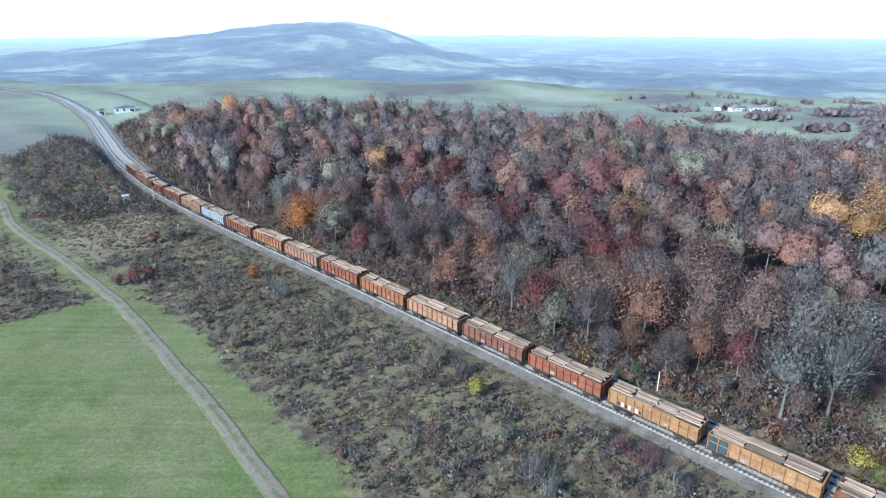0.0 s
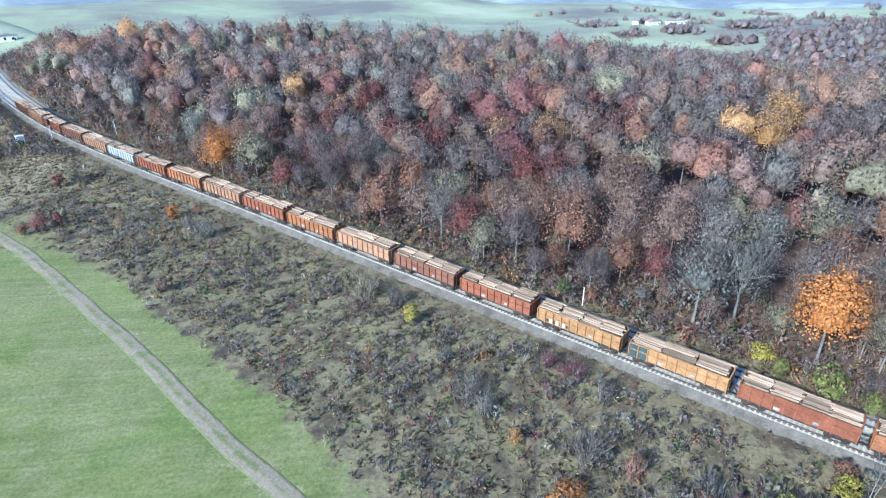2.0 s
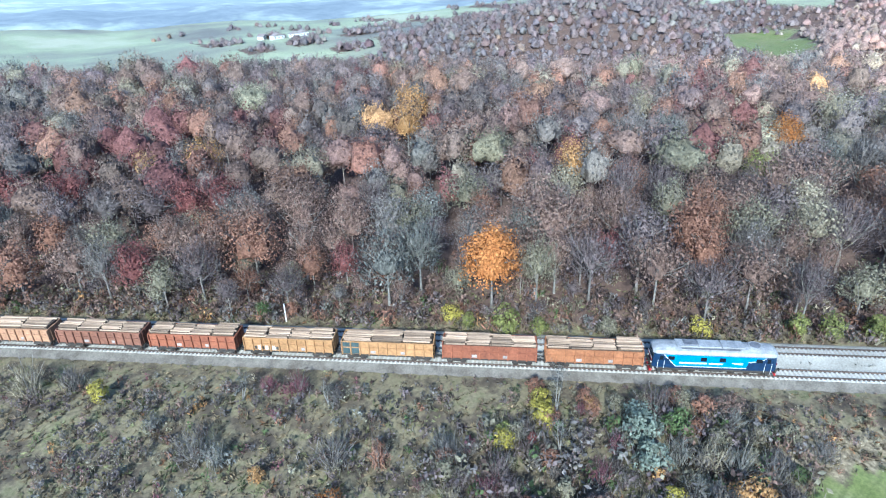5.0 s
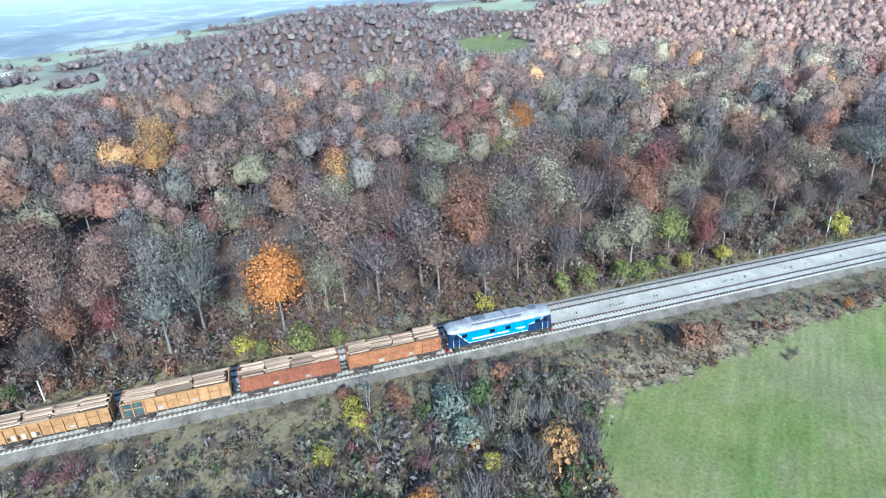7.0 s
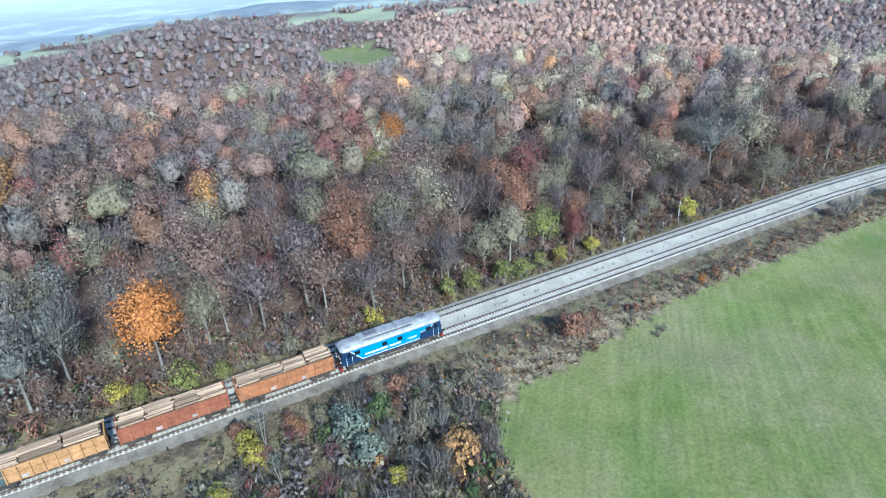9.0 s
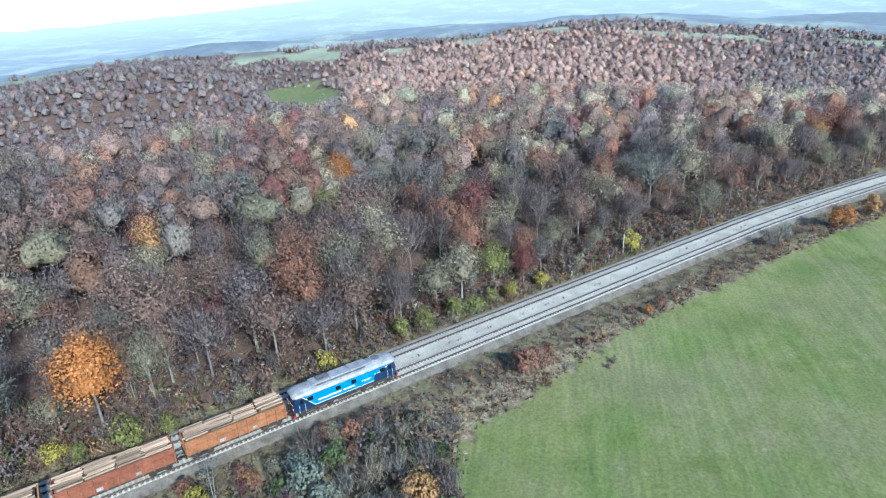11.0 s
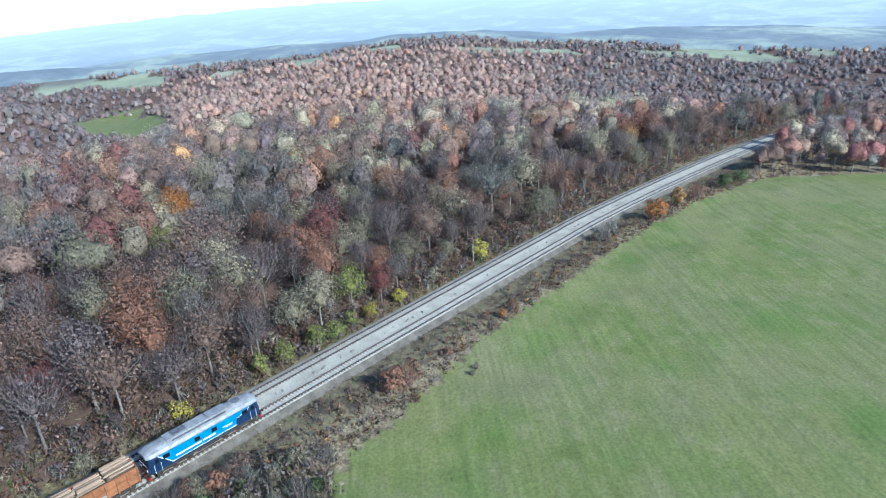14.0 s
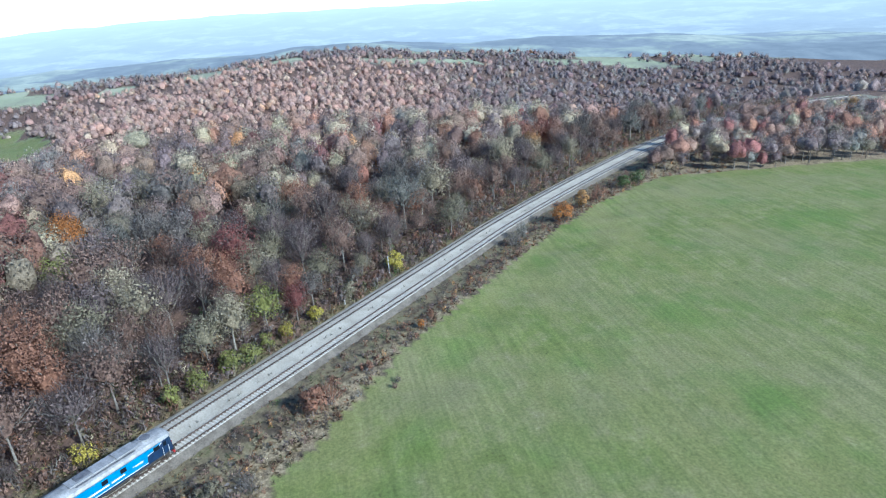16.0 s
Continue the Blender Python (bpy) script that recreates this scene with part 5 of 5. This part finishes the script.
        for x in (-6.9, 6.9):
            part("step", box_bm(0.5, 0.25, 0.55, 0.02, (x, sgn * 1.30, 0.62)), GEAR, ob)
    for e in (-1, 1):
        for y in (-0.58, 0.58):
            part("windscreen", box_bm(0.05, 0.95, 0.62, 0.02, (e * 7.80, y, 2.82)), GLASS, ob)
            part("headlight", cyl(bmesh.new(), 0.13, 0.08, "x", (e * 7.97, y * 1.5, 1.55), 12), LAMP, ob)
            part("buffer", buffer_mesh(), GEAR, ob, at=Matrix.Translation((e * 8.5, y * 1.5, 1.05)) @ Matrix.Rotation(0 if e > 0 else math.pi, 4, "Z"))
        part("top_headlight", cyl(bmesh.new(), 0.15, 0.10, "x", (e * 7.86, 0, 3.42), 12), LAMP, ob)
        part("front_band", box_bm(0.03, 2.2, 0.26, 0, (e * 7.985, 0, 2.06)), RED, ob, "red band below the windscreen")
        part("front_band", box_bm(0.03, 2.2, 0.07, 0, (e * 7.985, 0, 2.25)), WHITE, ob, "white band below the windscreen")
        part("buffer_beam", box_bm(0.25, 2.7, 0.45, 0.02, (e * 7.95, 0, 1.02)), GEAR, ob)
        part("plough", extrude_y([(e * 7.75, 0.70), (e * 8.08, 0.66), (e * 8.15, 0.26), (e * 7.9, 0.26)], -1.15, 1.15), RED, ob, "red snowplough")
        part("coupling_hook", box_bm(0.45, 0.12, 0.16, 0.03, (e * 8.25, 0, 1.02)), GEAR, ob)
        bogie(ob, e * 4.6, 4.0, 3, 0.55, 2.5)
    part("fuel_tank", box_bm(3.2, 2.3, 0.62, 0.10, (0, 0, 0.72)), GEAR, ob)
    return ob


def wagon():
    """An open high-sided bogie wagon; x along it."""
    ob = tagged(new("wagon"), "open high-sided freight wagon in rusty paint", "freight wagon", "wagons of the train")
    part("underframe", box_bm(13.0, 2.5, 0.30, 0.03, (0, 0, 1.05)), GEAR, ob)
    part("floor", box_bm(12.8, 2.9, 0.10, 0, (0, 0, 1.255)), GEAR, ob)
    rib = box_bm(0.15, 0.24, 2.0, 0.015, (0, 0, 0))
    rib_me = bpy.data.meshes.new("stanchion")
    rib.to_mesh(rib_me)
    rib.free()
    rib_me.materials.append(PAINT["orange"])
    for s in (-1, 1):
        wall = part("side_wall", box_bm(12.8, 0.06, 2.0, 0.01, (0, s * 1.42, 2.3)), PAINT["orange"], ob)
        for i in range(11):
            part("stanchion", rib_me, None, wall, at=Matrix.Translation((-6.33 + 12.66 * i / 10, s * 1.56, 2.3)))
        part("top_rail", box_bm(12.86, 0.16, 0.13, 0.02, (0, s * 1.43, 3.33)), PAINT["orange"], wall)
        part("mid_rail", box_bm(12.80, 0.11, 0.11, 0.015, (0, s * 1.50, 2.45)), PAINT["orange"], wall)
        part("sole_bar", box_bm(12.9, 0.12, 0.24, 0.02, (0, s * 1.42, 1.20)), GEAR, wall)
        for x in (-2.0, 2.2):
            part("marking", box_bm(0.70, 0.012, 0.42, 0, (x, s * 1.457, 1.72)), CHALK, wall, "faded pale marking panel")
        for e in (-1, 1):
            part("buffer", buffer_mesh(), GEAR, ob, at=Matrix.Translation((e * 7.02, s * 0.87, 1.05)) @ Matrix.Rotation(0 if e > 0 else math.pi, 4, "Z"))
    for e in (-1, 1):
        end = part("end_wall", box_bm(0.06, 2.78, 2.0, 0.01, (e * 6.37, 0, 2.3)), PAINT["orange"], ob)
        for y in (-0.9, 0, 0.9):
            part("end_post", box_bm(0.09, 0.13, 2.05, 0.015, (e * 6.445, y, 2.3)), PAINT["orange"], end)
        part("end_rail", box_bm(0.16, 2.9, 0.13, 0.02, (e * 6.39, 0, 3.33)), PAINT["orange"], end)
        part("headstock", box_bm(0.20, 2.6, 0.36, 0.02, (e * 6.48, 0, 1.05)), GEAR, ob)
        part("coupling_hook", box_bm(0.40, 0.12, 0.16, 0.03, (e * 6.78, 0, 1.02)), GEAR, ob)
        bogie(ob, e * 4.5, 1.8, 2, 0.46, 2.2)
    return ob


def log_mesh(length, r, seed):
    rg = random.Random(seed)
    bm = bmesh.new()
    n = 7
    rings = []
    for x, q in ((-length / 2, 1.0), (0, 1.06), (length / 2, 0.9)):
        off = (rg.uniform(-0.04, 0.04), rg.uniform(-0.03, 0.03))
        rings.append([bm.verts.new((x, off[0] + r * q * rg.uniform(0.85, 1.1) * math.cos(6.283 * i / n), off[1] + r * q * rg.uniform(0.85, 1.1) * math.sin(6.283 * i / n))) for i in range(n)])
    for a, b in zip(rings, rings[1:]):
        for i in range(n):
            bm.faces.new((a[i], a[(i + 1) % n], b[(i + 1) % n], b[i]))
    bm.faces.new(rings[0][::-1])
    bm.faces.new(rings[-1])
    bmesh.ops.recalc_face_normals(bm, faces=bm.faces[:])
    me = bpy.data.meshes.new("log")
    bm.to_mesh(me)
    bm.free()
    me.materials.append(LOG)
    return me


LOGS = [log_mesh(1.0, 1.0, i) for i in range(6)]


def timber_load(seed):
    """Stacks of logs laid lengthwise that rise over the wagon's sides."""
    rg = random.Random(seed)
    ob = tagged(new("timber_load"), "stacked tan split logs filling a wagon", "timber", "timber loads")
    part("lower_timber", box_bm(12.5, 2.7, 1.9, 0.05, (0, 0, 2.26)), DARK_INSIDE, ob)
    cuts = rg.choice(([-6.25, -2.1, 2.1, 6.25], [-6.25, -3.2, 0.1, 3.1, 6.25], [-6.25, -2.6, 1.2, 6.25], [-6.25, -3.3, -0.2, 2.9, 6.25]))
    for a, b in zip(cuts, cuts[1:]):
        top = 3.50 + rg.uniform(-0.10, 0.30)
        y = -1.26
        while y < 1.25:
            r = rg.uniform(0.09, 0.15)
            ln = (b - a) * rg.uniform(0.84, 1.06)
            edge = 1 - 0.35 * (abs(y) / 1.3) ** 3
            z = 3.24 + (top - 3.24) * edge + rg.uniform(-0.10, 0.08)
            m = Matrix.Translation(((a + b) / 2 + rg.uniform(-0.22, 0.22), y + r, z)) @ Matrix.Rotation(rg.uniform(-0.03, 0.03), 4, "Z") @ Matrix.Diagonal((ln, r, r, 1))
            part("log", rg.choice(LOGS), None, ob, at=m)
            y += r * rg.uniform(1.9, 2.5)
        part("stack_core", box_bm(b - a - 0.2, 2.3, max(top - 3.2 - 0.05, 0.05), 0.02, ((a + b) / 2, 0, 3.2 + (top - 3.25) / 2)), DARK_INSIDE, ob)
    return ob


def on_track(s, off, half):
    """Pose on the track's line at arc length s, held by its bogies half apart from the middle."""
    line = EDGE + NORM * off

    def at(q):
        return np.array([np.interp(q, ARC, line[:, 0]), np.interp(q, ARC, line[:, 1])])
    a, b = at(s - half), at(s + half)
    m = (a + b) / 2
    return Matrix.Translation((m[0], m[1], 0)) @ Matrix.Rotation(math.atan2(b[1] - a[1], b[0] - a[0]), 4, "Z")


FRONT = float(ARC[np.argmin(np.abs((EDGE[:, 0] - EDGE[:, 1]) / math.sqrt(2) - 37.0) + 1e3 * (np.abs(EDGE[:, 0] - 95) > 50))])
loco = locomotive()
loco.matrix_basis = on_track(FRONT - 8.5, TRACK_1, 4.6)

COLOURS = ["orange", "rust", "ochre", "ochre", "rust", "brown", "tan", "orange", "rust", "tan", "orange", "rust", "grey", "tan", "brown", "rust", "tan", "brown"]
WAGON_LABEL = {"orange": "open wagon in faded rusty orange paint, loaded", "rust": "open wagon in rust-red paint, loaded", "ochre": "open wagon in worn ochre paint, loaded", "brown": "open wagon in dark red-brown paint, loaded",
               "grey": "open wagon in pale grey paint, loaded", "tan": "open wagon in faded tan paint, loaded"}
first = wagon()
loads = [timber_load(i) for i in range(4)]
for i, colour in enumerate(COLOURS):
    m = on_track(FRONT - 17.0 - 14.04 * (i + 0.5), TRACK_1, 4.5)
    w = first if i == 0 else copy_thing(first, m)
    w.matrix_basis = m
    tagged(w, WAGON_LABEL[colour])
    for o in w.children_recursive:
        if o.name.split(".")[0] in ("side_wall", "end_wall", "stanchion", "top_rail", "mid_rail", "end_post", "end_rail"):
            o.material_slots[0].link = "OBJECT"
            o.material_slots[0].material = PAINT[colour]
    ld = loads[i] if i < 4 else copy_thing(loads[i % 4], m)
    ld.matrix_basis = m
    if i == 2:
        for s in (-1, 1):
            part("door", box_bm(2.3, 0.03, 1.85, 0.01, (-5.05, s * 1.475, 2.3)), DOOR_TEAL, w, "dark teal side door")
    if i == 3:
        for k in range(7):
            part("graffiti_mark", box_bm(0.34, 0.012, 0.52 + 0.12 * (k % 2), 0.0, (-1.6 - 0.52 * k, -1.459, 1.78)), WHITE if k % 2 else GEAR, w)

# ---- things along the line ----
CONCRETE = surface("weathered_concrete", (0.45, 0.44, 0.41), (0.68, 0.67, 0.63), 1.5, 0.85)
ROOF_TILE = surface("grey_roofing", (0.16, 0.13, 0.12), (0.30, 0.26, 0.24), 0.8, 0.85)


def post(x, y, h, label, r=0.11):
    bm = bmesh.new()
    cyl(bm, r, h + 0.5, "z", (0, 0, h / 2 - 0.25), 8, r * 0.75)
    ob = tagged(new("post"), label, "post")
    ob.matrix_basis = Matrix.Translation((x, y, z_at(x, y)))
    part("shaft", bm, CONCRETE, ob)
    part("cap", box_bm(r * 2.2, r * 2.2, 0.06, 0.01, (0, 0, h + 0.02)), CONCRETE, ob)


post(32.6, 80.2, 3.2, "white concrete post beside the track")
post(127.2, -13.0, 4.2, "pale concrete pole standing beside the track")
post(115.2, -2.2, 0.9, "small white marker post beside the ballast", 0.14)
post(-70.5, 163.5 - 6.5, 0.9, "small white marker post at the bank", 0.16)
post(-56.0, 172.0, 3.0, "white concrete post beside the wood")


def signal(x, y, h, turn):
    ob = tagged(new("railway_signal"), "grey railway signal mast with black head", "signal", "railway signals")
    ob.matrix_basis = Matrix.Translation((x, y, z_at(x, y))) @ Matrix.Rotation(turn, 4, "Z")
    part("mast", cyl(bmesh.new(), 0.12, h + 0.5, "z", (0, 0, h / 2 - 0.25), 10), CONCRETE, ob)
    head = part("head", box_bm(0.30, 0.62, 1.5, 0.08, (0.2, 0, h - 0.4)), GEAR, ob, "black signal head")
    for k in range(3):
        part("lens", cyl(bmesh.new(), 0.11, 0.06, "x", (0.36, 0, h - 0.85 + 0.45 * k), 12), GLASS, head)
    ladder = bmesh.new()
    for s in (-0.18, 0.18):
        box_bm(0.04, 0.04, h - 0.8, 0, (-0.55, s, h / 2 - 0.4), ladder)
    for k in range(int(h / 0.4) - 1):
        box_bm(0.03, 0.36, 0.03, 0, (-0.55, 0, 0.4 + 0.4 * k), ladder)
    part("ladder", ladder, CONCRETE, ob)
    part("platform", box_bm(0.9, 0.8, 0.06, 0, (-0.35, 0, h - 1.3)), GEAR, ob)
    part("base", box_bm(0.8, 0.8, 0.4, 0.03, (0, 0, 0.05)), CONCRETE, ob)


signal(-88.0, 182.5, 6.2, radians(-45))
signal(-72.0, 186.0, 6.2, radians(-45))

cab = tagged(new("relay_cabinet"), "white metal relay cabinet in the scrub", "cabinet")
cab.matrix_basis = Matrix.Translation((-95, 179.5, z_at(-95, 179.5))) @ Matrix.Rotation(0.6, 4, "Z")
body = part("body", box_bm(1.9, 1.5, 2.5, 0.08, (0, 0, 1.15)), WHITE, cab)
part("roof", box_bm(2.1, 1.7, 0.12, 0.03, (0, 0, 2.46)), CONCRETE, cab)
part("door", box_bm(0.8, 0.04, 1.9, 0.01, (0, -0.76, 1.15)), CONCRETE, body)


def house(x, y, lx, ly, h, rise, turn, label, windows=3):
    ob = tagged(new("house"), label, "house")
    ob.matrix_basis = Matrix.Translation((x, y, z_at(x, y))) @ Matrix.Rotation(turn, 4, "Z")
    part("wall", box_bm(lx, ly, h + 1.0, 0, (0, 0, h / 2 - 0.5)), WHITE, ob)
    bm = extrude_y([(-lx / 2 - 0.4, h), (lx / 2 + 0.4, h), (lx / 2 - 0.2, h + 0.05), (0, h + rise), (-lx / 2 + 0.2, h + 0.05)], -ly / 2 - 0.4, ly / 2 + 0.4)
    part("roof", bm, ROOF_TILE, ob)
    for k in range(windows):
        wd = part("window", box_bm(1.0, 0.06, 1.2, 0, (-lx / 2 + lx * (k + 0.5) / windows, -ly / 2 - 0.02, h * 0.55)), GLASS, ob)
        part("sill", box_bm(1.2, 0.2, 0.08, 0, (-lx / 2 + lx * (k + 0.5) / windows, -ly / 2 - 0.08, h * 0.55 - 0.65)), CONCRETE, wd)
    part("door", box_bm(0.95, 0.06, 2.0, 0, (lx / 2 - 0.9, -ly / 2 - 0.03, 1.0)), GEAR, ob)


house(-188, 372, 11, 5, 3.0, 1.0, radians(20), "low whitewashed ruined building beside the line", 3)
house(-199, 366, 4, 4, 2.8, 0.8, radians(20), "small whitewashed shed beside the line", 1)
for x, y, l, t in ((300, 640, 14, 10), (318, 636, 11, -15), (290, 655, 9, 40), (335, 650, 12, 5)):
    house(x, y, l, 7, 3.6, 2.6, radians(t), "white farm building in the valley meadow", 3)
